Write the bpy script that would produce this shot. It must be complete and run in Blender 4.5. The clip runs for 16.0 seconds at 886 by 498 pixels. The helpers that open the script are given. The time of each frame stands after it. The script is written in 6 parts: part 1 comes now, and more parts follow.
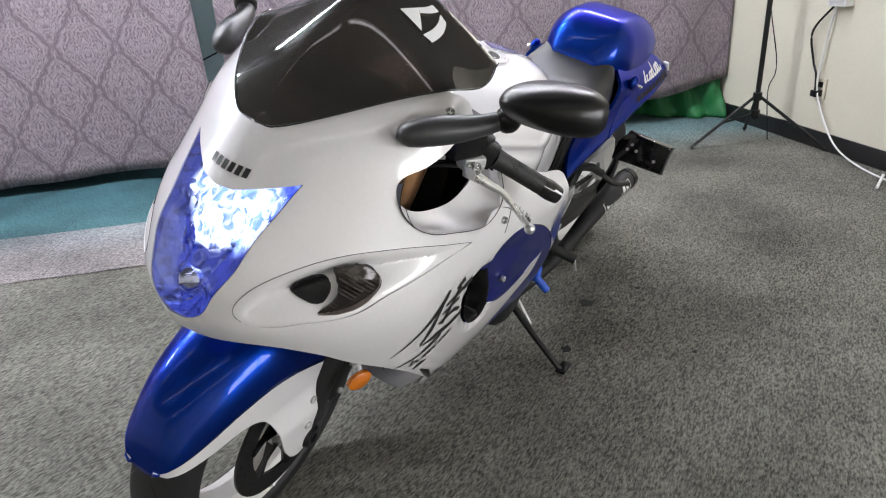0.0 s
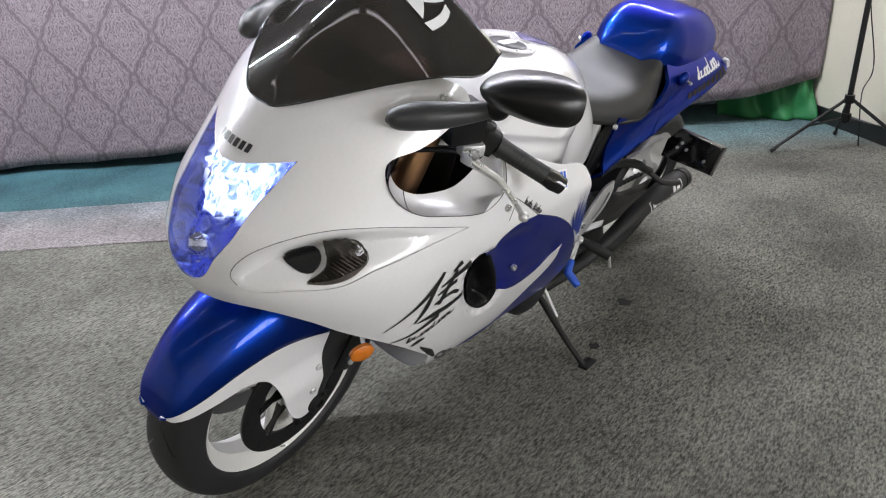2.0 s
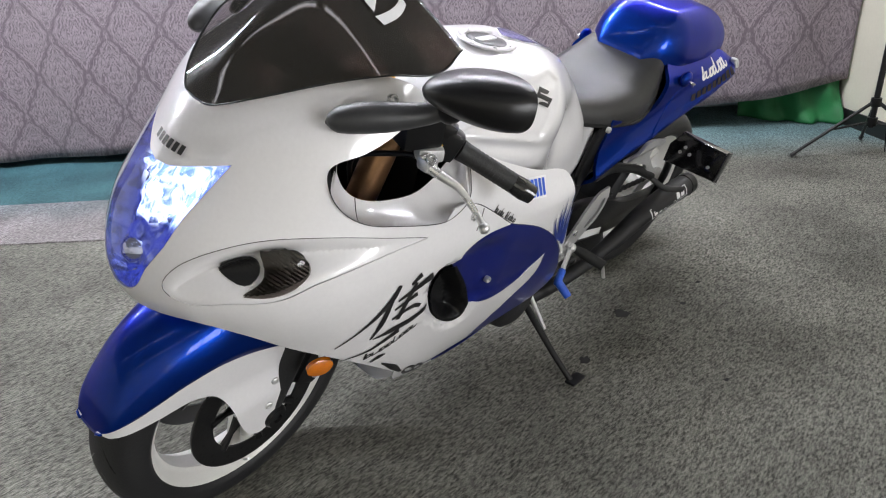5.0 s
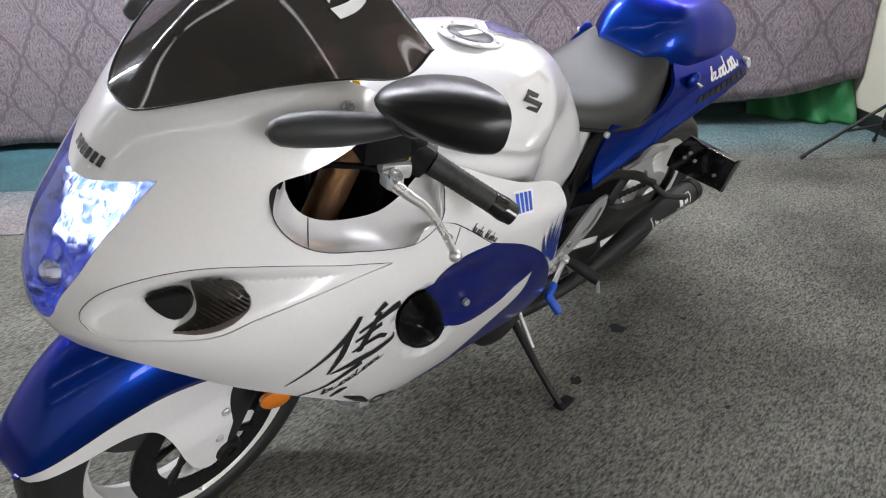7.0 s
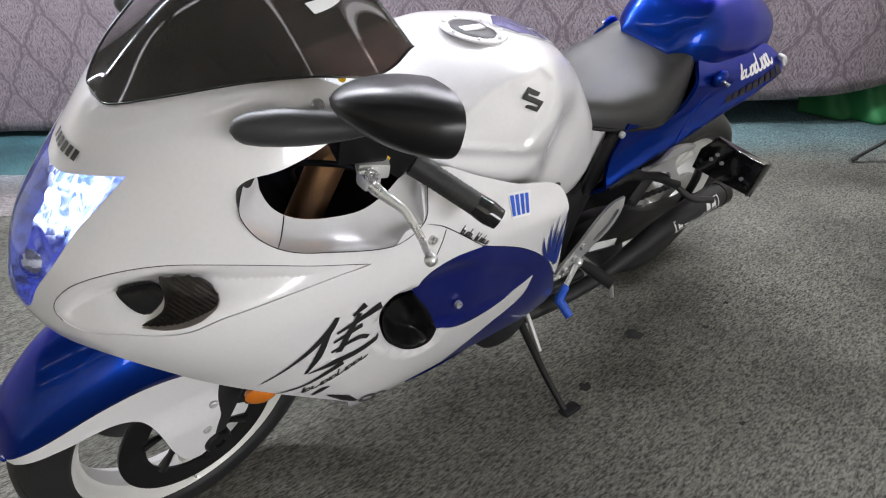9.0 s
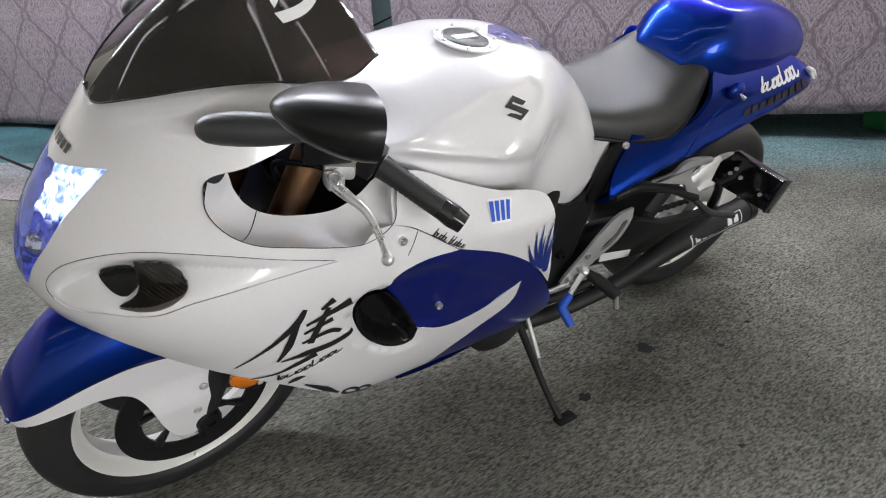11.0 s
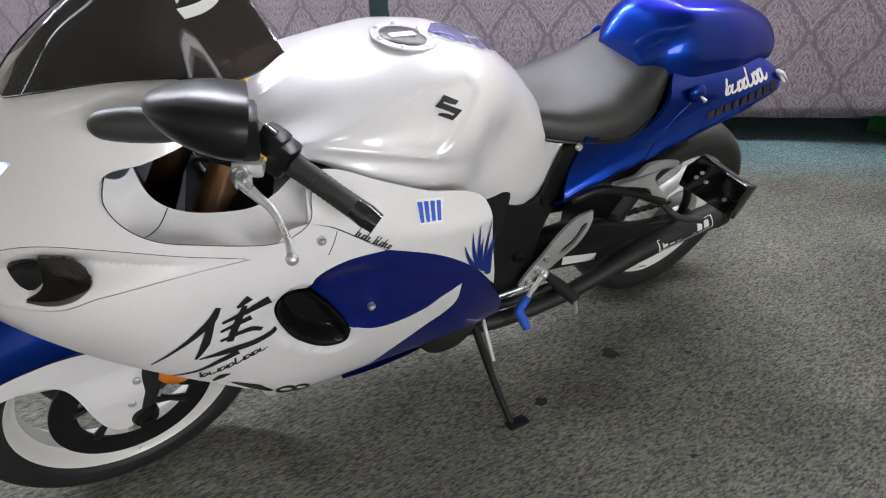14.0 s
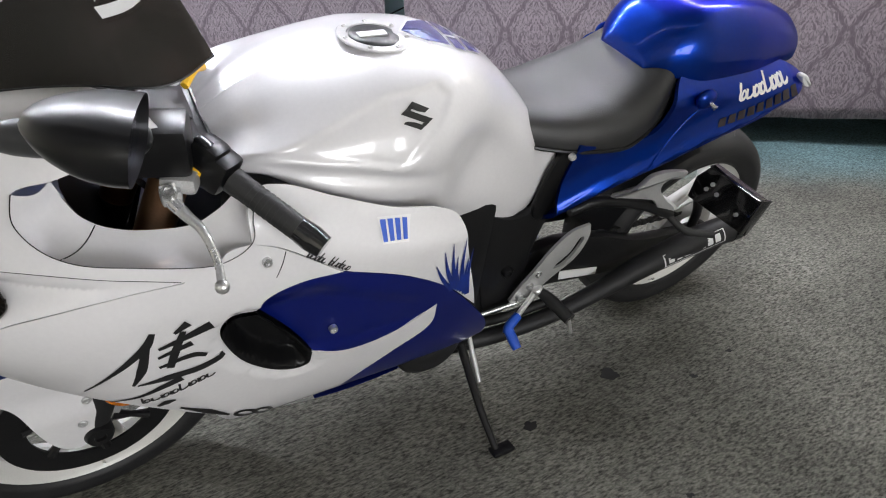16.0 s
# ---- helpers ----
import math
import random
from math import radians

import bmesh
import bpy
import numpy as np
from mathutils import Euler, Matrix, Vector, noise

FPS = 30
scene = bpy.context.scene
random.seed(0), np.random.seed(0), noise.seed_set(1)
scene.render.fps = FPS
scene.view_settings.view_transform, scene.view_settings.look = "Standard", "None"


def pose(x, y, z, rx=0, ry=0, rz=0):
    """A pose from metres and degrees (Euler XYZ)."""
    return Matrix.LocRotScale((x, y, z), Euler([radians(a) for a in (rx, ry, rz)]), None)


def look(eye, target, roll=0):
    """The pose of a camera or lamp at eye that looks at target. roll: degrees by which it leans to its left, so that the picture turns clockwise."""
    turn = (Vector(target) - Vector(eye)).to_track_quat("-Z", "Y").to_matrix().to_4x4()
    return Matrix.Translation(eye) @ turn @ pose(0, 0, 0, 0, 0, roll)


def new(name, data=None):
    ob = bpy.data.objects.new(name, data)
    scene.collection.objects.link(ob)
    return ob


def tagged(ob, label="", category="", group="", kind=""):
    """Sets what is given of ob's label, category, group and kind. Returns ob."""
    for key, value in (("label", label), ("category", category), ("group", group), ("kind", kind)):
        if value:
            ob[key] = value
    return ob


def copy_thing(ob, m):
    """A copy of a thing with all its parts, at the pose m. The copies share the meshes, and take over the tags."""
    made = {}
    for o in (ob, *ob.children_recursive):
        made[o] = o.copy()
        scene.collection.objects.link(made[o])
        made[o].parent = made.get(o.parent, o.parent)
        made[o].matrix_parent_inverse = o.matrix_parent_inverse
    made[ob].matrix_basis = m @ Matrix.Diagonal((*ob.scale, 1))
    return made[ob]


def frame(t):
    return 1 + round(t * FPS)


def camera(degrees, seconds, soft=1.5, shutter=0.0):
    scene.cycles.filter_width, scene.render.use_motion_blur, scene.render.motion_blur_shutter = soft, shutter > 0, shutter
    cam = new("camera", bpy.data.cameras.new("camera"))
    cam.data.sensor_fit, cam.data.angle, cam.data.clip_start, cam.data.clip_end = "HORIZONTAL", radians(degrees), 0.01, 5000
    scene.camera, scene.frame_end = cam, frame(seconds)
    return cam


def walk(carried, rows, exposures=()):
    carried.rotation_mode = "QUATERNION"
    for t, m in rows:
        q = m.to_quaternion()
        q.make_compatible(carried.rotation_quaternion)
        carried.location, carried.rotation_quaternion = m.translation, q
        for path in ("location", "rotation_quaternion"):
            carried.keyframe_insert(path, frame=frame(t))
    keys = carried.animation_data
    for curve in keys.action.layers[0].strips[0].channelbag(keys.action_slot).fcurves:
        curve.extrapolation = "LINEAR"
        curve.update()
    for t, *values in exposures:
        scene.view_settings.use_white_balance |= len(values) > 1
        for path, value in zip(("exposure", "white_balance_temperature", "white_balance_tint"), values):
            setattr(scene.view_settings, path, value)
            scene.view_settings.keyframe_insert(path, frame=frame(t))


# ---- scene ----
cam = camera(70.91, 16.0, soft=1.1)
# t, x, y, z, rx, ry, rz
PATH = [
    (0.0, -0.6311, -1.0320, 1.0651, 65.956, 4.051, -55.985),
    (0.5, -0.6149, -1.0626, 1.0607, 65.970, 3.631, -53.376),
    (1.0, -0.6039, -1.0974, 1.0578, 65.913, 3.509, -50.873),
    (1.5, -0.5864, -1.1408, 1.0550, 65.935, 3.517, -48.537),
    (2.0, -0.5686, -1.1763, 1.0529, 65.896, 3.769, -47.386),
    (2.5, -0.5531, -1.2003, 1.0527, 65.948, 3.848, -46.725),
    (3.0, -0.5353, -1.2190, 1.0503, 66.009, 4.126, -46.052),
    (3.5, -0.5216, -1.2218, 1.0476, 66.037, 3.816, -45.832),
    (4.0, -0.5011, -1.2209, 1.0407, 65.942, 3.755, -45.502),
    (6.5, -0.3210, -1.1445, 1.0340, 65.190, 2.954, -44.289),
    (7.0, -0.2973, -1.1358, 1.0333, 64.706, 2.585, -44.220),
    (7.5, -0.2739, -1.1355, 1.0294, 64.156, 2.541, -44.067),
    (8.0, -0.2555, -1.1425, 1.0272, 63.824, 2.514, -43.280),
    (8.5, -0.2344, -1.1542, 1.0289, 63.878, 2.558, -41.959),
    (9.0, -0.2068, -1.1762, 1.0332, 64.110, 2.650, -39.581),
    (11.5, -0.0865, -1.3145, 1.0371, 64.898, 2.446, -32.346),
    (12.0, -0.0663, -1.3435, 1.0345, 65.018, 2.318, -31.752),
    (12.5, -0.0514, -1.3554, 1.0345, 64.921, 2.203, -31.858),
    (13.0, -0.0269, -1.3618, 1.0312, 64.728, 2.217, -31.667),
    (13.5, -0.0039, -1.3635, 1.0297, 64.902, 2.270, -31.269),
    (14.0, 0.0296, -1.3550, 1.0285, 64.704, 2.283, -31.222),
    (14.5, 0.0734, -1.3444, 1.0284, 64.453, 2.307, -30.763),
    (15.0, 0.1090, -1.3347, 1.0299, 64.349, 2.384, -29.991),
    (15.5, 0.1408, -1.3245, 1.0298, 64.158, 2.504, -29.426),
    (16.0, 0.1705, -1.3106, 1.0284, 63.966, 2.180, -28.343),
]
walk(cam, [(t, pose(*r)) for t, *r in PATH], exposures=[(0.0, 0.14), (9.0, 0.06), (16.0, -0.06)])

# ---- light ----
LEAN = 18.35
world = bpy.data.worlds.new("world")
scene.world = world
world.use_nodes = True
world.node_tree.nodes["Background"].inputs[0].default_value = (0.6, 0.65, 0.7, 1)
world.node_tree.nodes["Background"].inputs[1].default_value = 0.6
# The last value drives an added fill lamp in an unseen window.
TUBE_LIGHT, FRONT_LIGHT, BACK_LIGHT, WINDOW_FILL = 275.0, 6.0, 430.0, 104.0


# ---- materials ----
def material(name, color, rough=0.5, metal=0.0, coat=0.0, vary=0.0, scale=8.0, bump=0.0, bump_scale=120.0, coat_rough=0.03, spec=0.5):
    """A surface with grain at two scales in its colour, its gloss and its relief."""
    m = bpy.data.materials.new(name)
    m.use_nodes = True
    n, l = m.node_tree.nodes, m.node_tree.links
    p = n["Principled BSDF"]
    p.inputs["Base Color"].default_value = (*color, 1)
    p.inputs["Roughness"].default_value = rough
    p.inputs["Metallic"].default_value = metal
    p.inputs["Coat Weight"].default_value = coat
    p.inputs["Coat Roughness"].default_value = coat_rough
    p.inputs["Specular IOR Level"].default_value = spec
    tc = n.new("ShaderNodeTexCoord")
    if vary:
        big, fine = n.new("ShaderNodeTexNoise"), n.new("ShaderNodeTexNoise")
        big.inputs["Scale"].default_value, fine.inputs["Scale"].default_value = scale, scale * 25
        big.inputs["Detail"].default_value = 5
        both = n.new("ShaderNodeMath")
        both.operation = "ADD"
        ramp = n.new("ShaderNodeMapRange")
        ramp.inputs[1].default_value, ramp.inputs[2].default_value = 0.6, 1.4
        ramp.inputs[3].default_value, ramp.inputs[4].default_value = 1 - vary, 1 + vary
        mix = n.new("ShaderNodeVectorMath")
        mix.operation = "SCALE"
        mix.inputs[0].default_value = color
        l.new(tc.outputs["Object"], big.inputs["Vector"])
        l.new(tc.outputs["Object"], fine.inputs["Vector"])
        l.new(big.outputs[0], both.inputs[0])
        l.new(fine.outputs[0], both.inputs[1])
        l.new(both.outputs[0], ramp.inputs[0])
        l.new(ramp.outputs[0], mix.inputs["Scale"])
        l.new(mix.outputs[0], p.inputs["Base Color"])
        rr = n.new("ShaderNodeMapRange")
        rr.inputs[3].default_value, rr.inputs[4].default_value = max(rough - 0.25 * vary, 0.02), min(rough + 0.25 * vary, 1)
        l.new(big.outputs[0], rr.inputs[0])
        l.new(rr.outputs[0], p.inputs["Roughness"])
    if bump:
        g, b = n.new("ShaderNodeTexNoise"), n.new("ShaderNodeBump")
        g.inputs["Scale"].default_value, g.inputs["Detail"].default_value = bump_scale, 3
        b.inputs["Strength"].default_value, b.inputs["Distance"].default_value = bump, 0.002
        l.new(tc.outputs["Object"], g.inputs["Vector"])
        l.new(g.outputs[0], b.inputs["Height"])
        l.new(b.outputs[0], p.inputs["Normal"])
    return m


def glowing(name, color, strength):
    m = bpy.data.materials.new(name)
    m.use_nodes = True
    p = m.node_tree.nodes["Principled BSDF"]
    p.inputs["Base Color"].default_value = (*color, 1)
    p.inputs["Emission Color"].default_value = (*color, 1)
    p.inputs["Emission Strength"].default_value = strength
    return m


def clear(name, tint, ior=1.45, rough=0.02, haze=0.0):
    """A thin clear or tinted sheet: what lies behind shows through the tint, the rest is gloss."""
    m = bpy.data.materials.new(name)
    m.use_nodes = True
    n, l = m.node_tree.nodes, m.node_tree.links
    n.remove(n["Principled BSDF"])
    a, b, f, mix = n.new("ShaderNodeBsdfTransparent"), n.new("ShaderNodeBsdfGlossy"), n.new("ShaderNodeFresnel"), n.new("ShaderNodeMixShader")
    a.inputs[0].default_value = (*tint, 1)
    b.inputs["Roughness"].default_value = rough
    f.inputs[0].default_value = ior
    under = a
    if haze:
        dust, body = n.new("ShaderNodeBsdfDiffuse"), n.new("ShaderNodeMixShader")
        dust.inputs[0].default_value = (0.5, 0.47, 0.42, 1)
        body.inputs[0].default_value = haze
        l.new(a.outputs[0], body.inputs[1])
        l.new(dust.outputs[0], body.inputs[2])
        under = body
    l.new(f.outputs[0], mix.inputs[0])
    l.new(under.outputs[0], mix.inputs[1])
    l.new(b.outputs[0], mix.inputs[2])
    l.new(mix.outputs[0], n["Material Output"].inputs[0])
    return m


def pearl(name):
    m = material(name, (0.73, 0.72, 0.73), 0.32, 0.06, 1.0, 0.03, 6.0, coat_rough=0.02)
    n, l = m.node_tree.nodes, m.node_tree.links
    v = n.new("ShaderNodeTexVoronoi")
    v.inputs["Scale"].default_value = 2600
    b = n.new("ShaderNodeBump")
    b.inputs["Strength"].default_value, b.inputs["Distance"].default_value = 0.05, 0.0002
    l.new(n["Texture Coordinate"].outputs["Object"], v.inputs["Vector"])
    l.new(v.outputs["Distance"], b.inputs["Height"])
    l.new(b.outputs[0], n["Principled BSDF"].inputs["Normal"])
    return m


def carpet(name, color, tint, near, far):
    """Short loop pile: fine relief, worn paler patches, a slow turn from one colour to another across the room."""
    m = bpy.data.materials.new(name)
    m.use_nodes = True
    n, l = m.node_tree.nodes, m.node_tree.links
    p = n["Principled BSDF"]
    p.inputs["Roughness"].default_value = 0.95
    p.inputs["Specular IOR Level"].default_value = 0.15
    tc, rot = n.new("ShaderNodeTexCoord"), n.new("ShaderNodeMapping")
    rot.inputs["Rotation"].default_value = (0, 0, radians(-TURN))
    l.new(tc.outputs["Object"], rot.inputs["Vector"])
    sep = n.new("ShaderNodeSeparateXYZ")
    l.new(rot.outputs[0], sep.inputs[0])
    wob = n.new("ShaderNodeTexNoise")
    wob.inputs["Scale"].default_value = 2.2
    l.new(tc.outputs["Object"], wob.inputs["Vector"])
    add = n.new("ShaderNodeMath")
    add.operation = "MULTIPLY_ADD"
    add.inputs[1].default_value = 0.5
    l.new(wob.outputs[0], add.inputs[0])
    l.new(sep.outputs[0], add.inputs[2])
    rng = n.new("ShaderNodeMapRange")
    rng.interpolation_type = "SMOOTHSTEP"
    rng.inputs[1].default_value, rng.inputs[2].default_value = near + 0.25, far + 0.25
    l.new(add.outputs[0], rng.inputs[0])
    hue = n.new("ShaderNodeMix")
    hue.data_type = "RGBA"
    hue.inputs[6].default_value, hue.inputs[7].default_value = (*color, 1), (*tint, 1)
    l.new(rng.outputs[0], hue.inputs[0])
    wear, pile, fleck = n.new("ShaderNodeTexNoise"), n.new("ShaderNodeTexNoise"), n.new("ShaderNodeTexVoronoi")
    wear.inputs["Scale"].default_value, wear.inputs["Detail"].default_value = 1.6, 6
    pile.inputs["Scale"].default_value, pile.inputs["Detail"].default_value = 140, 5
    fleck.inputs["Scale"].default_value = 300
    st = n.new("ShaderNodeMapping")
    st.inputs["Rotation"].default_value, st.inputs["Scale"].default_value = (0, 0, radians(-25)), (0.55, 1.5, 1)
    l.new(tc.outputs["Object"], st.inputs["Vector"])
    for t in (pile, fleck):
        l.new(st.outputs[0], t.inputs["Vector"])
    l.new(tc.outputs["Object"], wear.inputs["Vector"])
    a, b, c = n.new("ShaderNodeMapRange"), n.new("ShaderNodeMapRange"), n.new("ShaderNodeMath")
    a.inputs[1].default_value, a.inputs[2].default_value, a.inputs[3].default_value, a.inputs[4].default_value = 0.3, 0.7, 0.6, 1.4
    b.inputs[1].default_value, b.inputs[2].default_value, b.inputs[3].default_value, b.inputs[4].default_value = 0.32, 0.68, 0.35, 1.65
    l.new(wear.outputs[0], a.inputs[0])
    l.new(pile.outputs[0], b.inputs[0])
    c.operation = "MULTIPLY"
    l.new(a.outputs[0], c.inputs[0])
    l.new(b.outputs[0], c.inputs[1])
    s = n.new("ShaderNodeVectorMath")
    s.operation = "SCALE"
    l.new(hue.outputs[2], s.inputs[0])
    l.new(c.outputs[0], s.inputs["Scale"])
    l.new(s.outputs[0], p.inputs["Base Color"])
    h, bp = n.new("ShaderNodeMath"), n.new("ShaderNodeBump")
    h.operation = "ADD"
    l.new(pile.outputs[0], h.inputs[0])
    l.new(fleck.outputs["Distance"], h.inputs[1])
    bp.inputs["Strength"].default_value, bp.inputs["Distance"].default_value = 0.7, 0.005
    l.new(h.outputs[0], bp.inputs["Height"])
    l.new(bp.outputs[0], p.inputs["Normal"])
    return m


def damask(name):
    """Woven damask: an ogee lattice of darker lines with lacy medallions; x runs along the cloth and z up."""
    m = bpy.data.materials.new(name)
    m.use_nodes = True
    n, l = m.node_tree.nodes, m.node_tree.links
    p = n["Principled BSDF"]
    p.inputs["Roughness"].default_value = 0.75
    p.inputs["Sheen Weight"].default_value = 0.2

    def math_node(op, a, b=0.0, c=0.0):
        k = n.new("ShaderNodeMath")
        k.operation = op
        for i, v in enumerate((a, b, c)):
            if isinstance(v, (int, float)):
                k.inputs[i].default_value = v
            else:
                l.new(v, k.inputs[i])
        return k.outputs[0]

    uv = n.new("ShaderNodeUVMap")
    sep = n.new("ShaderNodeSeparateXYZ")
    l.new(uv.outputs[0], sep.inputs[0])
    u = math_node("MULTIPLY", sep.outputs[0], 1 / 0.345)
    v = math_node("MULTIPLY_ADD", sep.outputs[1], 1 / 0.48, 0.30)
    wave = math_node("MULTIPLY", math_node("COSINE", math_node("MULTIPLY", v, 2 * math.pi)), 0.2)
    fine = math_node("MULTIPLY", math_node("SINE", math_node("MULTIPLY", v, 14 * math.pi)), 0.016)
    wave = math_node("ADD", wave, fine)

    def lines(shift, sign):
        d = math_node("ADD", math_node("MULTIPLY_ADD", wave, -sign, u), 0.5 - shift)
        return math_node("ABSOLUTE", math_node("SUBTRACT", math_node("FRACT", d), 0.5))

    d = math_node("MINIMUM", lines(0.0, 1), lines(0.5, -1))
    band = n.new("ShaderNodeMapRange")
    band.interpolation_type = "SMOOTHSTEP"
    band.inputs[1].default_value, band.inputs[2].default_value = 0.012, 0.045
    l.new(d, band.inputs[0])
    comb = n.new("ShaderNodeCombineXYZ")
    l.new(math_node("ABSOLUTE", math_node("SUBTRACT", math_node("FRACT", math_node("MULTIPLY", u, 2)), 0.5)), comb.inputs[0])
    l.new(v, comb.inputs[1])
    l.new(math_node("MULTIPLY", d, 1.5), comb.inputs[2])
    lace = n.new("ShaderNodeTexNoise")
    lace.inputs["Scale"].default_value, lace.inputs["Detail"].default_value, lace.inputs["Distortion"].default_value = 9.0, 4, 2.6
    l.new(comb.outputs[0], lace.inputs["Vector"])
    fig = n.new("ShaderNodeMapRange")
    fig.interpolation_type = "SMOOTHSTEP"
    fig.inputs[1].default_value, fig.inputs[2].default_value = 0.46, 0.53
    l.new(lace.outputs[0], fig.inputs[0])
    rings = math_node("MULTIPLY_ADD", math_node("SINE", math_node("MULTIPLY", d, 95)), 0.25, 0.5)
    ring = n.new("ShaderNodeMapRange")
    ring.interpolation_type = "SMOOTHSTEP"
    ring.inputs[1].default_value, ring.inputs[2].default_value, ring.inputs[3].default_value = 0.006, 0.018, 0.72
    l.new(math_node("ABSOLUTE", math_node("SUBTRACT", d, 0.105)), ring.inputs[0])
    inner = math_node("MULTIPLY", band.outputs[0], ring.outputs[0])
    tone = math_node("MULTIPLY", math_node("MULTIPLY_ADD", inner, 0.75, 0.25), math_node("MULTIPLY_ADD", fig.outputs[0], 0.55, math_node("MULTIPLY", rings, 0.5)))
    mix = n.new("ShaderNodeMix")
    mix.data_type = "RGBA"
    mix.inputs[6].default_value, mix.inputs[7].default_value = (0.075, 0.058, 0.070, 1), (0.255, 0.212, 0.236, 1)
    l.new(tone, mix.inputs[0])
    weave = n.new("ShaderNodeTexNoise")
    weave.inputs["Scale"].default_value = 260
    l.new(uv.outputs[0], weave.inputs["Vector"])
    s = n.new("ShaderNodeVectorMath")
    s.operation = "SCALE"
    l.new(mix.outputs[2], s.inputs[0])
    l.new(math_node("MULTIPLY_ADD", weave.outputs[0], 0.5, 0.75), s.inputs["Scale"])
    l.new(s.outputs[0], p.inputs["Base Color"])
    b = n.new("ShaderNodeBump")
    b.inputs["Strength"].default_value, b.inputs["Distance"].default_value = 0.35, 0.002
    l.new(math_node("ADD", tone, weave.outputs[0]), b.inputs["Height"])
    l.new(b.outputs[0], p.inputs["Normal"])
    return m


TURN = 43.8
WHITE = pearl("pearl white paint")
BLUE = material("candy blue paint", (0.001, 0.026, 0.24), 0.30, 0.8, 0.4, 0.06, 5.0, coat_rough=0.02)
BLUE.node_tree.nodes["Principled BSDF"].inputs["Specular Tint"].default_value = (0.05, 0.15, 1.0, 1)
FLAT_BLUE = material("solid blue paint", (0.003, 0.012, 0.19), 0.3, 0.5, 0.5, 0.05, 5.0, coat_rough=0.06)
BLACK_GLOSS = material("gloss black plastic", (0.008, 0.008, 0.009), 0.12, 0, 0.5, 0.1, 12)
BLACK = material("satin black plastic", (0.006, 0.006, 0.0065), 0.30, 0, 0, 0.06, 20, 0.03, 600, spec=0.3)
BLACK_METAL = material("black enamelled metal", (0.014, 0.014, 0.015), 0.35, 0.4, 0, 0.25, 14, 0.1, 300)
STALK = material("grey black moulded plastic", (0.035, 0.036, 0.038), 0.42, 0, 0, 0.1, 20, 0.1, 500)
MATT_BLACK = material("matt black metal", (0.018, 0.018, 0.019), 0.55, 0.3, 0, 0.25, 10, 0.12, 250)
LEATHER = material("black vinyl", (0.022, 0.022, 0.022), 0.42, 0, 0, 0.15, 12, 0.35, 520)
RUBBER = material("tyre rubber", (0.012, 0.012, 0.013), 0.6, 0, 0, 0.3, 14, 0.25, 240)
GRIP = material("grip rubber", (0.016, 0.016, 0.016), 0.6, 0, 0, 0.2, 20, 0.3, 300)
RIM_WHITE = material("white powder coat", (0.66, 0.65, 0.62), 0.35, 0, 0.4, 0.06, 14)
ALLOY = material("polished alloy", (0.68, 0.68, 0.68), 0.28, 0.8, 0, 0.15, 18, 0.05, 300)
DULL_ALLOY = material("dull cast alloy", (0.62, 0.62, 0.62), 0.36, 0.6, 0, 0.2, 18, 0.2, 400)
GOLD = material("gold anodised fork tube", (0.36, 0.20, 0.10), 0.3, 0.9, 0, 0.1, 10)
YELLOW = material("yellow plastic", (0.80, 0.46, 0.02), 0.4, 0, 0, 0.08, 30)
AMBER = material("amber reflector", (0.62, 0.17, 0.01), 0.18, 0, 0.8, 0.12, 60, 0.6, 500)
DECAL = material("black decal", (0.012, 0.012, 0.013), 0.35, 0, 0.2, 0.1, 20)
DECAL_WHITE = material("white decal", (0.78, 0.78, 0.78), 0.4, 0, 0, 0.05, 20)
DECAL_BLUE = material("bright blue decal", (0.015, 0.09, 0.55), 0.4, 0, 0.3, 0.25, 60)
PAD_BLUE = material("violet blue pad", (0.05, 0.055, 0.24), 0.25, 0.2, 0.6, 0.35, 30)
FLAME_BLUE = material("dark blue flame decal", (0.004, 0.020, 0.17), 0.35, 0.0, 0.3, 0.5, 60)
DARK_RED = material("dark red decal", (0.006, 0.001, 0.004), 0.6, 0, 0.0, 0.1, 20)
LENS_BODY = material("dark ribbed lens body", (0.055, 0.050, 0.047), 0.22, 0.6, 0.3, 0.15, 40)
SMOKE = clear("smoked lens", (0.45, 0.42, 0.40), 1.5, 0.05)
TINT = clear("tinted screen", (0.14, 0.105, 0.095), 1.45, 0.02, 0.06)
LENS = clear("clear lens", (0.86, 0.88, 0.98), 1.5, 0.02)
CHROME = material("chrome reflector", (0.75, 0.78, 0.9), 0.08, 1.0, 0, 0.2, 30, 0.5, 90)
BULB = glowing("headlight beam", (0.75, 0.83, 1.0), 5.5)


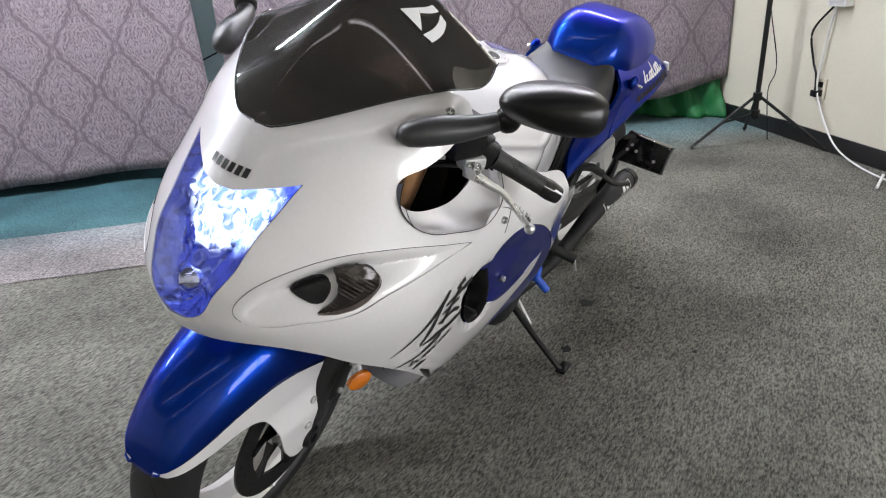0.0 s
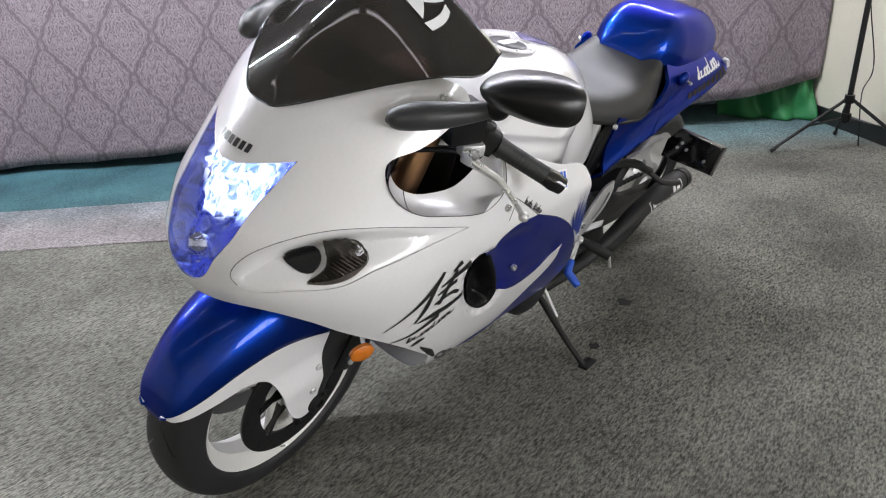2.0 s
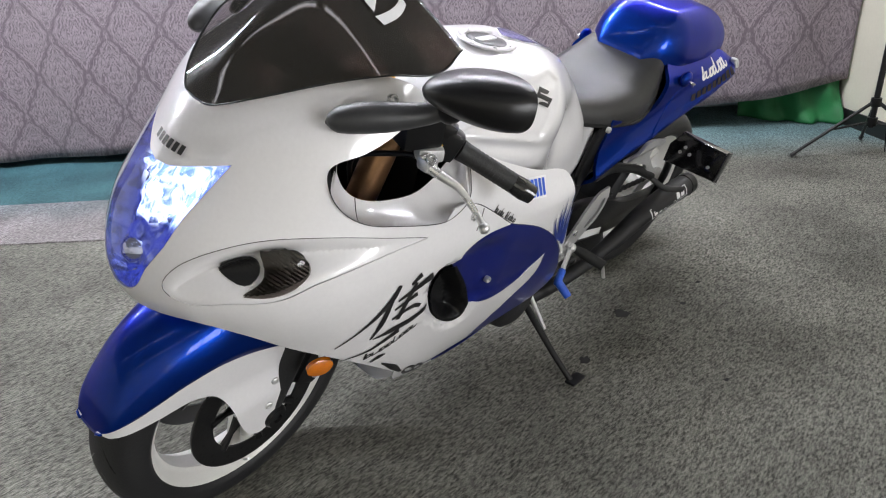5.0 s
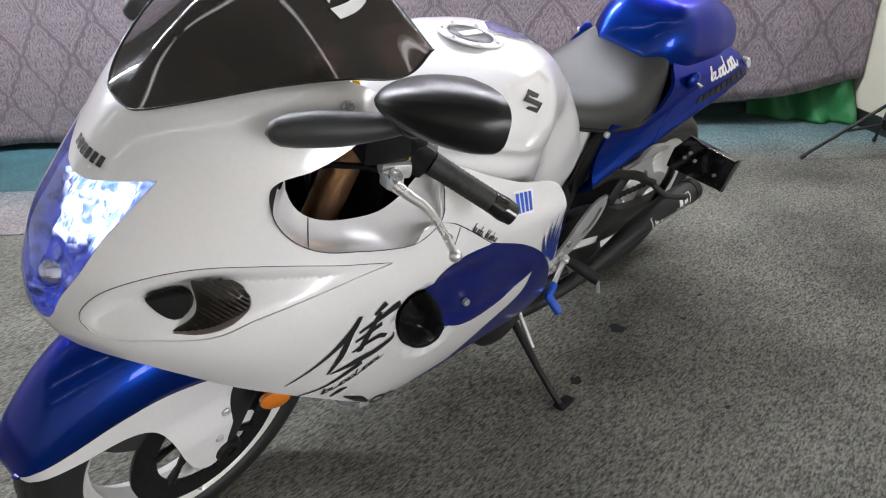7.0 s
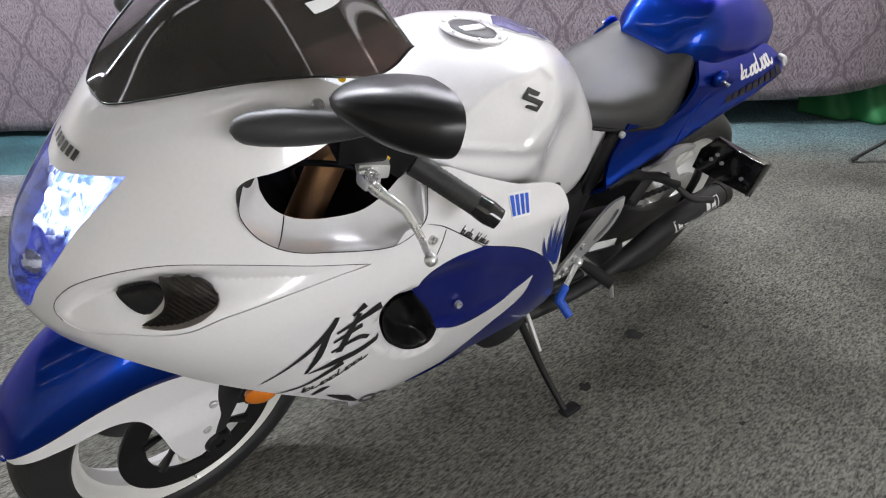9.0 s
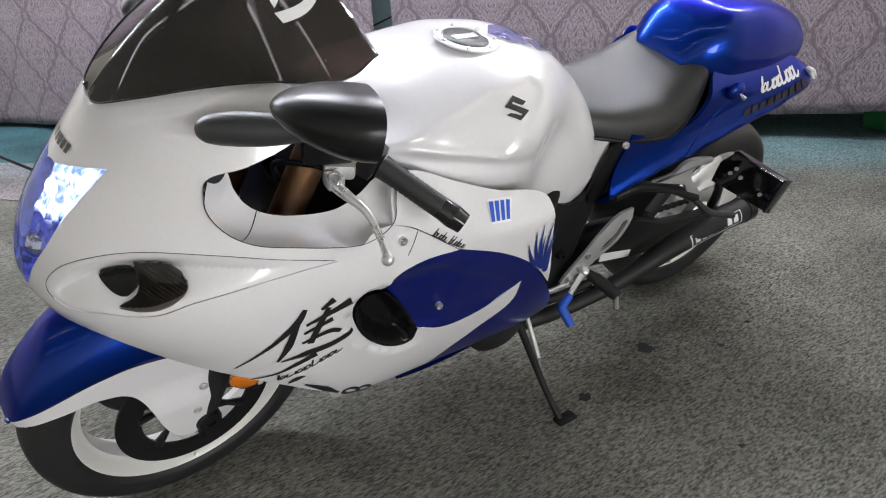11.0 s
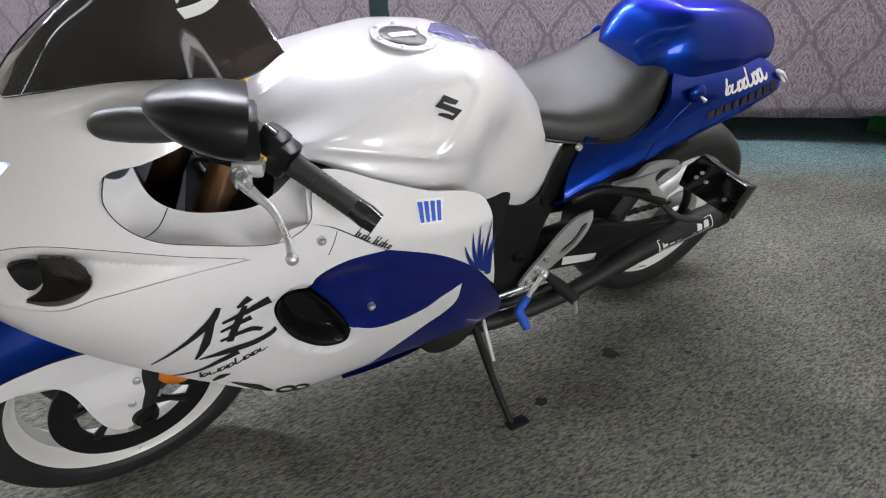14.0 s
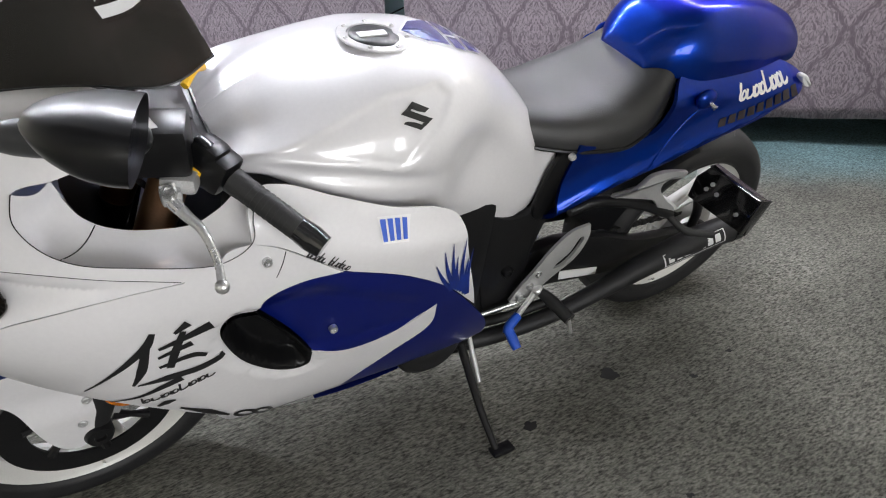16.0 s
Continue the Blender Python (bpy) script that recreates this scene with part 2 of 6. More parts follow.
def glare_reflector(name):
    """A faceted reflector, glare painted as emission: white-hot round the lamp, blue towards its edges."""
    m = bpy.data.materials.new(name)
    m.use_nodes = True
    n, l = m.node_tree.nodes, m.node_tree.links
    p = n["Principled BSDF"]
    p.inputs["Metallic"].default_value, p.inputs["Roughness"].default_value = 1.0, 0.15
    p.inputs["Base Color"].default_value = (0.20, 0.24, 0.50, 1)
    tc, at, sq, ln = n.new("ShaderNodeTexCoord"), n.new("ShaderNodeVectorMath"), n.new("ShaderNodeMapping"), n.new("ShaderNodeVectorMath")
    sq.inputs["Scale"].default_value = (0.0, 0.72, 1.0)
    at.operation, ln.operation = "SUBTRACT", "LENGTH"
    at.inputs[1].default_value = (0, -0.012, 0.825)
    l.new(tc.outputs["Object"], at.inputs[0])
    l.new(at.outputs[0], sq.inputs["Vector"])
    l.new(sq.outputs[0], ln.inputs[0])
    cell, wave = n.new("ShaderNodeTexVoronoi"), n.new("ShaderNodeTexNoise")
    cell.inputs["Scale"].default_value = 60
    wave.inputs["Scale"].default_value, wave.inputs["Detail"].default_value, wave.inputs["Distortion"].default_value = 38, 4, 1.5
    l.new(tc.outputs["Object"], cell.inputs["Vector"])
    l.new(tc.outputs["Object"], wave.inputs["Vector"])
    add = n.new("ShaderNodeMath")
    add.operation = "MULTIPLY_ADD"
    add.inputs[1].default_value = 0.016
    l.new(cell.outputs["Color"], add.inputs[0])
    l.new(ln.outputs["Value"], add.inputs[2])
    hot = n.new("ShaderNodeMapRange")
    hot.interpolation_type = "SMOOTHSTEP"
    hot.inputs[1].default_value, hot.inputs[2].default_value, hot.inputs[3].default_value, hot.inputs[4].default_value = 0.058, 0.070, 1.0, 0.0
    l.new(add.outputs[0], hot.inputs[0])
    facet = n.new("ShaderNodeMapRange")
    facet.inputs[1].default_value, facet.inputs[2].default_value = 0.40, 0.52
    l.new(wave.outputs[0], facet.inputs[0])
    glare, dim, c = n.new("ShaderNodeMix"), n.new("ShaderNodeMix"), n.new("ShaderNodeMix")
    for k in (glare, dim, c):
        k.data_type = "RGBA"
    glare.inputs[6].default_value, glare.inputs[7].default_value = (0.30, 0.52, 1.1, 1), (1.5, 1.7, 2.2, 1)
    dim.inputs[6].default_value, dim.inputs[7].default_value = (0.006, 0.010, 0.075, 1), (0.035, 0.05, 0.26, 1)
    l.new(facet.outputs[0], glare.inputs[0])
    l.new(facet.outputs[0], dim.inputs[0])
    l.new(dim.outputs[2], c.inputs[6])
    l.new(glare.outputs[2], c.inputs[7])
    l.new(hot.outputs[0], c.inputs[0])
    l.new(c.outputs[2], p.inputs["Emission Color"])
    p.inputs["Emission Strength"].default_value = 1.0
    return m


BLUE_GLOW = glare_reflector("faceted reflector with painted glare")
CARPET = carpet("grey green carpet", (0.140, 0.138, 0.119), (0.110, 0.176, 0.186), 2.05, 2.75)
TEAL = carpet("teal carpet", (0.060, 0.135, 0.150), (0.050, 0.120, 0.140), 2.0, 2.8)
STRIP = carpet("pale grey carpet", (0.235, 0.215, 0.215), (0.215, 0.225, 0.235), 1.6, 2.0)
CURTAIN = damask("mauve damask")
GREEN = material("green cloth", (0.012, 0.14, 0.04), 0.55, 0, 0, 0.2, 9, 0.1, 200)
PAINT = material("cream wall paint", (0.66, 0.63, 0.52), 0.6, 0, 0, 0.04, 3, 0.15, 300)
WALL_TEAL = material("pale teal wall paint", (0.42, 0.55, 0.57), 0.6, 0, 0, 0.05, 3, 0.1, 300)
CEILING = material("grey ceiling board", (0.16, 0.16, 0.16), 0.8, 0, 0, 0.05, 5, 0.3, 150)
SKIRTING = material("black vinyl skirting", (0.012, 0.012, 0.013), 0.4, 0, 0, 0.2, 9)
CABLE_WHITE = material("white cable", (0.7, 0.7, 0.68), 0.5, 0, 0, 0.05, 20)
OUTLET = material("ivory outlet plastic", (0.62, 0.58, 0.46), 0.4, 0, 0, 0.05, 20)
TUBE = glowing("lit tube", (0.96, 0.97, 1.05), TUBE_LIGHT)
BRIGHT_TUBE = glowing("bright lit tube", (0.98, 0.97, 1.0), FRONT_LIGHT)
WHITE_TUBE = glowing("white lit tube", (0.95, 0.97, 1.06), BACK_LIGHT)
ENAMEL = material("white enamel", (0.8, 0.8, 0.8), 0.3, 0, 0.2, 0.04, 10)
STAIN = material("oil stain", (0.022, 0.022, 0.022), 0.85, 0, 0, 0.3, 30, 0.6, 120)


# ---- shapes ----
def smooth(x, xs, ys):
    """A smooth curve without overshoot through the points xs, ys."""
    xs, ys, x = np.asarray(xs, float), np.asarray(ys, float), np.asarray(x, float)
    h = np.diff(xs)
    d = np.diff(ys) / h
    m = np.zeros(len(xs))
    m[0], m[-1] = d[0], d[-1]
    for i in range(1, len(xs) - 1):
        if d[i - 1] * d[i] > 0:
            m[i] = 2 * d[i - 1] * d[i] / (d[i - 1] + d[i])
    x = np.clip(x, xs[0], xs[-1])
    k = np.clip(np.searchsorted(xs, x) - 1, 0, len(h) - 1)
    t = (x - xs[k]) / h[k]
    return ys[k] * (1 + 2 * t) * (1 - t) ** 2 + m[k] * h[k] * t * (1 - t) ** 2 + ys[k + 1] * t * t * (3 - 2 * t) + m[k + 1] * h[k] * t * t * (t - 1)


def curve(points, n=8, closed=True):
    """A rounded line through points; a third number (2D) marks a corner."""
    pts = [np.array(p[:2] if len(p) == 3 and closed is not None and p[2] == 1 else p, float) for p in points]
    corner = [len(p) == 3 and p[2] == 1 for p in points]
    pts = [p[:2] for p in pts]
    k, out = len(pts), []
    for i in range(k if closed else k - 1):
        a, b = pts[i], pts[(i + 1) % k]
        ln = np.linalg.norm(b - a)
        if ln < 1e-9:
            continue

        def way(j):
            if corner[j % k] or (not closed and j in (0, k - 1)):
                return (b - a) / ln
            w = pts[(j + 1) % k] - pts[(j - 1) % k]
            return w / (np.linalg.norm(w) + 1e-12)
        ma, mb = way(i) * ln, way((i + 1) % k) * ln
        for t in np.arange(n) / n:
            out.append(a * (1 + 2 * t) * (1 - t) ** 2 + ma * t * (1 - t) ** 2 + b * t * t * (3 - 2 * t) + mb * t * t * (t - 1))
    if not closed:
        out.append(pts[-1])
    return np.array(out)


def spline(points, n=8):
    """A rounded open line in space."""
    p = [np.array(q, float) for q in points]
    p = [2 * p[0] - p[1]] + p + [2 * p[-1] - p[-2]]
    out = []
    for i in range(1, len(p) - 2):
        for t in np.arange(n) / n:
            out.append(0.5 * (2 * p[i] + (p[i + 1] - p[i - 1]) * t + (2 * p[i - 1] - 5 * p[i] + 4 * p[i + 1] - p[i + 2]) * t * t + (3 * p[i] - p[i - 1] - 3 * p[i + 1] + p[i + 2]) * t ** 3))
    out.append(p[-2])
    return np.array(out)


def inside(q, poly):
    x, y = poly[:, 0], poly[:, 1]
    x2, y2 = np.roll(x, -1), np.roll(y, -1)
    c = ((y > q[1]) != (y2 > q[1])) & (q[0] < (x2 - x) * (q[1] - y) / (y2 - y + 1e-15) + x)
    return c.sum() % 2 == 1


def make(name, verts, faces, mat, parent=None, label="", normals=None, flat=False):
    me = bpy.data.meshes.new(name)
    me.from_pydata([tuple(map(float, v)) for v in verts], [], [tuple(map(int, f)) for f in faces])
    me.update()
    if not flat:
        me.shade_smooth()
    if normals is not None:
        me.normals_split_custom_set_from_vertices([tuple(map(float, v)) for v in normals])
    me.materials.append(mat)
    ob = new(name, me)
    if parent:
        ob.parent = parent
    if label:
        tagged(ob, label)
    return ob


def part(name, bm, mat, parent=None, label="", smooth_angle=40):
    """One mesh object out of a bmesh, under a thing or a part."""
    me = bpy.data.meshes.new(name)
    bmesh.ops.recalc_face_normals(bm, faces=bm.faces)
    for f in bm.faces:
        f.smooth = True
    for e in bm.edges:
        if len(e.link_faces) == 2 and e.calc_face_angle(0) > radians(smooth_angle):
            e.smooth = False
    bm.to_mesh(me)
    bm.free()
    me.materials.append(mat)
    ob = new(name, me)
    if parent:
        ob.parent = parent
    if label:
        tagged(ob, label)
    return ob


def sheet(name, outline, holes, fn, step, mat, parent, label="", flange=0.006, out=0.0):
    """A panel: a plane outline, with holes, laid on the surface fn(a, b), with turned-in edges."""
    from mathutils.geometry import delaunay_2d_cdt
    loops = [np.asarray(outline)] + [np.asarray(h) for h in holes]
    pts, edges = [], []
    for lp in loops:
        k = len(pts)
        pts += [tuple(q) for q in lp]
        edges += [(k + i, k + (i + 1) % len(lp)) for i in range(len(lp))]
    border = np.array(pts)
    lo, hi = loops[0].min(0), loops[0].max(0)
    for i, a in enumerate(np.arange(lo[0] + step / 2, hi[0], step)):
        for b in np.arange(lo[1] + step / 2 * (1 + i % 2), hi[1], step):
            q = np.array((a, b))
            if ((border - q) ** 2).sum(1).min() > (0.55 * step) ** 2 and inside(q, loops[0]) and not any(inside(q, h) for h in loops[1:]):
                pts.append((a, b))
    vs, es, fs, ov, oe, of = delaunay_2d_cdt([Vector(q) for q in pts], edges, [], 0, 1e-6)
    vs = np.array([(v.x, v.y) for v in vs])
    faces = []
    for f in fs:
        c = vs[list(f)].mean(0)
        if inside(c, loops[0]) and not any(inside(c, h) for h in loops[1:]):
            faces.append(list(f))
    e = 1e-4

    def place(q):
        return np.array(fn(q[0], q[1]), float)

    def facing(q):
        g = np.cross(place((q[0] + e, q[1])) - place((q[0] - e, q[1])), place((q[0], q[1] + e)) - place((q[0], q[1] - e)))
        return g / (np.linalg.norm(g) + 1e-15)
    verts, normals = [place(q) for q in vs], [facing(q) for q in vs]
    mid = np.mean(verts, axis=0)
    sign = 1.0
    if np.mean([nn[1] for nn in normals]) * (-1 if mid[1] < 0 else 1) < 0:
        sign = -1.0
    normals = [nn * sign for nn in normals]
    verts = [v + nn * out for v, nn in zip(verts, normals)]
    for i, f in enumerate(faces):
        a, b, c = (verts[j] for j in f[:3])
        if np.cross(b - a, c - a) @ normals[f[0]] < 0:
            faces[i] = f[::-1]
    if flange:
        for lp, hole in zip(loops, [False] + [True] * len(holes)):
            k = len(verts)
            for i, q in enumerate(lp):
                nn = facing(q) * sign
                p = place(q) + nn * out
                t = place(lp[(i + 1) % len(lp)]) - place(lp[i - 1])
                o = np.cross(t, nn)
                o /= np.linalg.norm(o) + 1e-15
                q2 = lp[(i + 1) % len(lp)] - lp[i - 1]
                side = np.array((q2[1], -q2[0]))
                side = side / (np.linalg.norm(side) + 1e-12) * 1e-4
                pe = place(q + side) - place(q)
                if (inside(q + side, loops[0]) and not any(inside(q + side, h) for h in loops[1:])) == (pe @ o > 0):
                    o = -o
                verts += [p, p - nn * flange + o * 0.0004]
                normals += [o, o]
            m = len(lp)
            for i in range(m):
                j = (i + 1) % m
                f = [k + 2 * i, k + 2 * j, k + 2 * j + 1, k + 2 * i + 1]
                a, b, c = (verts[x] for x in f[:3])
                faces.append(f if np.cross(b - a, c - a) @ normals[f[0]] > 0 else f[::-1])
    return make(name, verts, faces, mat, parent, label, normals)


def loft(name, fn, nu, nv, mat, parent, label="", closed_v=False, caps=False):
    """A grid skin fn(u, v), u and v from 0 to 1."""
    bm = bmesh.new()
    rows = [[bm.verts.new(tuple(map(float, fn(i / nu, j / nv)))) for j in range(nv + (0 if closed_v else 1))] for i in range(nu + 1)]
    for i in range(nu):
        for j in range(nv):
            k = (j + 1) % len(rows[0])
            bm.faces.new((rows[i][j], rows[i + 1][j], rows[i + 1][k], rows[i][k]))
    if caps:
        for r in (rows[0], rows[-1]):
            bm.faces.new(r)
    bmesh.ops.remove_doubles(bm, verts=bm.verts, dist=1e-5)
    return part(name, bm, mat, parent, label)


def add_tube(bm, path, radii, seg=14, flat=1.0):
    path = np.asarray(path, float)
    radii = np.interp(np.linspace(0, 1, len(path)), np.linspace(0, 1, len(np.atleast_1d(radii))), np.atleast_1d(radii))
    up = Vector((0, 0.02, 1))
    rings = []
    for i, p in enumerate(path):
        t = Vector(path[min(i + 1, len(path) - 1)] - path[max(i - 1, 0)]).normalized()
        s = t.cross(up)
        s = s.normalized() if s.length > 1e-3 else Vector((0, 1, 0))
        w = s.cross(t)
        rings.append([bm.verts.new(Vector(p) + (s * math.cos(a) + w * math.sin(a) * flat) * radii[i]) for a in np.linspace(0, 2 * math.pi, seg, endpoint=False)])
    for a, b in zip(rings, rings[1:]):
        for j in range(seg):
            bm.faces.new((a[j], a[(j + 1) % seg], b[(j + 1) % seg], b[j]))
    bm.faces.new(rings[0])
    bm.faces.new(rings[-1])


def tube(name, points, radii, mat, parent=None, label="", seg=14, n=8, flat=1.0):
    bm = bmesh.new()
    add_tube(bm, spline(points, n) if len(points) > 2 else np.linspace(points[0], points[1], 3), radii, seg, flat)
    return part(name, bm, mat, parent, label)


def add_box(bm, center, size, turn=None, bevel=0.004):
    g = bmesh.ops.create_cube(bm, size=1.0)
    m = Matrix.Translation(center) @ (turn.to_4x4() if turn else Matrix()) @ Matrix.Diagonal((*size, 1))
    bmesh.ops.transform(bm, matrix=m, verts=g["verts"])
    if bevel:
        edges = {e for v in g["verts"] for e in v.link_edges}
        bmesh.ops.bevel(bm, geom=list(edges), offset=bevel, segments=2, affect="EDGES", profile=0.6)


def box(name, center, size, mat, parent=None, label="", turn=None, bevel=0.004):
    bm = bmesh.new()
    add_box(bm, center, size, turn, bevel)
    return part(name, bm, mat, parent, label)


def slab(name, outline, y0, y1, mat, parent, label="", bevel=0.004, to=None):
    """A plate cut to an outline in x and z, from y0 to y1."""
    bm = bmesh.new()
    vs = [bm.verts.new((float(q[0]), y0, float(q[1]))) for q in outline]
    f = bm.faces.new(vs)
    r = bmesh.ops.extrude_face_region(bm, geom=[f])
    bmesh.ops.translate(bm, vec=(0, y1 - y0, 0), verts=[v for v in r["geom"] if isinstance(v, bmesh.types.BMVert)])
    if bevel:
        es = [e for e in bm.edges if abs(e.verts[0].co.y - e.verts[1].co.y) < 1e-7]
        bmesh.ops.bevel(bm, geom=es, offset=bevel, segments=2, affect="EDGES", profile=0.6)
    if to is not None:
        bmesh.ops.transform(bm, matrix=to, verts=bm.verts)
    return part(name, bm, mat, parent, label)


def add_lathe(bm, profile, seg=72, to=None):
    """Turn a profile of (radius, y) about the y axis."""
    start = len(bm.verts)
    rings = []
    for a in np.linspace(0, 2 * math.pi, seg, endpoint=False):
        rings.append([bm.verts.new((r * math.cos(a), y, r * math.sin(a))) for r, y in profile])
    for i in range(seg):
        a, b = rings[i], rings[(i + 1) % seg]
        for j in range(len(profile) - 1):
            bm.faces.new((a[j], a[j + 1], b[j + 1], b[j]))
    if to is not None:
        bmesh.ops.transform(bm, matrix=to, verts=[v for r in rings for v in r])


def lathe(name, profile, mat, parent, label="", seg=72, to=None):
    bm = bmesh.new()
    add_lathe(bm, profile, seg, to)
    return part(name, bm, mat, parent, label)


def bolt(name, at, r, mat, parent, way=(0, -1, 0), h=0.006, label=""):
    """A round-headed screw with a sunk socket."""
    prof = [(0.0, 0.55 * h), (0.45 * r, 0.55 * h), (0.5 * r, h), (0.85 * r, h), (r, 0.6 * h), (r, -0.5 * h), (0.0, -0.5 * h)]
    q = Vector((0, 1, 0)).rotation_difference(Vector(way))
    return lathe(name, prof, mat, parent, label, 16, Matrix.Translation(at) @ q.to_matrix().to_4x4())


# ---- room ----
def room(m, d, z=0.0):
    """A place by its distance towards the curtain (m), along the curtain (d) and its height."""
    c, s = math.cos(radians(TURN)), math.sin(radians(TURN))
    return (m * c + d * s, m * s - d * c, z)


ROOM_TURN = Matrix.Rotation(radians(TURN), 3, "Z")


def room_box(name, m0, m1, d0, d1, z0, z1, mat, label, category, bevel=0.0):
    c = room((m0 + m1) / 2, (d0 + d1) / 2, (z0 + z1) / 2)
    ob = box(name, c, (m1 - m0, d1 - d0, z1 - z0), mat, None, label, ROOM_TURN, bevel)
    return tagged(ob, category=category, kind="structure")


FLOOR = -0.004
room_box("floor", -4.6, 3.6, -5.2, 3.1, FLOOR - 0.12, FLOOR, CARPET, "worn grey-green loop-pile carpet with dark oil stains", "floor")
room_box("wall_north", 3.5, 3.62, -5.2, 3.1, FLOOR, 2.7, WALL_TEAL, "pale teal painted wall behind the curtain", "wall")
room_box("wall_east", -0.9, 3.5, 2.94, 3.06, FLOOR, 2.7, PAINT, "cream painted wall with black skirting", "wall")
room_box("wall_east_sill", -4.3, -0.9, 2.94, 3.06, FLOOR, 0.25, PAINT, "cream painted wall below the added window", "wall")
room_box("wall_east_lintel", -4.3, -0.9, 2.94, 3.06, 1.15, 2.7, PAINT, "cream painted wall above the added window", "wall")
room_box("wall_east_end", -4.6, -4.3, 2.94, 3.06, FLOOR, 2.7, PAINT, "cream painted wall beside the added window", "wall")
room_box("wall_west", -4.6, 3.5, -5.2, -5.08, FLOOR, 2.7, PAINT, "cream painted side wall", "wall")
room_box("wall_south", -4.72, -4.6, -5.2, 3.1, FLOOR, 2.7, PAINT, "cream painted wall behind the viewer", "wall")
# Window and area lamp are added, unseen; they brighten the fairing's near side.
window = tagged(new("added_window_1"), "added unseen window with white frame, there to light the fairing", "window", kind="structure")
for m in (-4.27, -3.17, -2.07, -0.93):
    box("mullion", room(m, 3.0, 0.70), (0.06, 0.06, 0.9), ENAMEL, window, "", ROOM_TURN, 0.006)
for z in (0.28, 1.12):
    box("window_rail", room(-2.6, 3.0, z), (3.4, 0.06, 0.06), ENAMEL, window, "", ROOM_TURN, 0.006)
fill_lamp = bpy.data.lights.new("added_window_fill", "AREA")
fill_lamp.shape, fill_lamp.size, fill_lamp.size_y, fill_lamp.energy, fill_lamp.color = "RECTANGLE", 3.3, 0.8, WINDOW_FILL, (0.98, 0.98, 1.0)
fill_ob = new("added_window_fill", fill_lamp)
fill_ob.matrix_world = look(room(-2.6, 3.04, 0.70), room(-2.6, 0, 0.70))
room_box("ceiling", -4.72, 3.62, -5.2, 3.1, 2.7, 2.8, CEILING, "grey ceiling with tube lights", "ceiling")
room_box("baseboard", -4.6, 3.5, 2.928, 2.94, FLOOR, 0.092, SKIRTING, "black vinyl skirting along the cream wall", "baseboard", 0.003)


def carpet_piece(name, m0, m1, d0, d1, mat, label, ragged, thick, end_wave=0.0):
    """A cut piece of carpet lying on the floor, with a frayed front edge."""
    bm = bmesh.new()
    k = 160
    rows = []
    for i in range(k + 1):
        d = d0 + (d1 - d0) * i / k
        f = m0 + ragged * (noise.noise(Vector((d * 9, 3.1, 0))) + 0.6 * noise.noise(Vector((d * 37, 7.7, 0))))
        b = m1 + 0.4 * ragged * noise.noise(Vector((d * 6, 1.1, 0)))
        rows.append([bm.verts.new(room(f, d, FLOOR - 0.01)), bm.verts.new(room(f, d, FLOOR + thick)), bm.verts.new(room(b, d, FLOOR + thick)), bm.verts.new(room(b, d, FLOOR - 0.01))])
    for a, b in zip(rows, rows[1:]):
        for j in range(3):
            bm.faces.new((a[j], a[j + 1], b[j + 1], b[j]))
    bm.faces.new(rows[0]), bm.faces.new(rows[-1])
    return tagged(part(name, bm, mat, None, label), category="carpet", kind="structure")


carpet_piece("carpet_strip", 1.45, 2.03, -5.0, 0.55, STRIP, "pale worn carpet strip with a frayed seam", 0.012, 0.006)
carpet_piece("carpet_border", 2.025, 3.45, -5.0, 0.6, TEAL, "teal carpet border beneath the curtain", 0.012, 0.004)


def curtain(name, d0, d1, hem, label, seed):
    """A hanging cloth with soft folds and an uneven hem."""
    bm = bmesh.new()
    uv = bm.loops.layers.uv.new("UVMap")
    nu, nv = int((d1 - d0) / 0.025), 34
    grid = []
    for i in range(nu + 1):
        d = d0 + (d1 - d0) * i / nu
        low = hem(d) + 0.008 * noise.noise(Vector((d * 5, seed, 0)))
        col = []
        for j in range(nv + 1):
            z = low + (2.62 - low) * j / nv
            loose = 0.35 + 0.65 * (1 - j / nv)
            f = 0.020 * math.sin(d * 5.2 + seed + 0.4 * z) + 0.012 * math.sin(d * 11.3 + 2 * seed - 0.7 * z) + 0.012 * noise.noise(Vector((d * 2.4, z * 1.1, seed)))
            col.append(bm.verts.new(room(2.83 + loose * f, d, z)))
        grid.append(col)
    for i in range(nu):
        for j in range(nv):
            f = bm.faces.new((grid[i][j], grid[i + 1][j], grid[i + 1][j + 1], grid[i][j + 1]))
            for lp, (a, b) in zip(f.loops, ((i, j), (i + 1, j), (i + 1, j + 1), (i, j + 1))):
                d = d0 + (d1 - d0) * a / nu
                lp[uv].uv = (d * 1.02, grid[a][b].co.z)
    ob = part(name, bm, CURTAIN, None, label, 180)
    mod = ob.modifiers.new("cloth", "SOLIDIFY")
    mod.thickness = 0.003
    return tagged(ob, category="curtain")


def hem_line(d):
    return float(smooth(d, [-4.9, -2.6, -1.4, 0.0, 1.6, 2.15, 2.6, 2.94], [0.03, 0.043, 0.065, 0.10, 0.14, 0.158, 0.205, 0.275]))


curtain("curtain", -4.9, -0.47, hem_line, "mauve damask curtain with an ogee medallion pattern, hanging to the carpet", 0.7)
curtain("curtain", -0.352, 2.925, hem_line, "mauve damask curtain with an ogee medallion pattern and lifted hem", 4.1)
box("curtain_rail", room(2.83, -1.0, 2.66), (0.03, 7.9, 0.03), ALLOY, None, "", ROOM_TURN, 0.006)
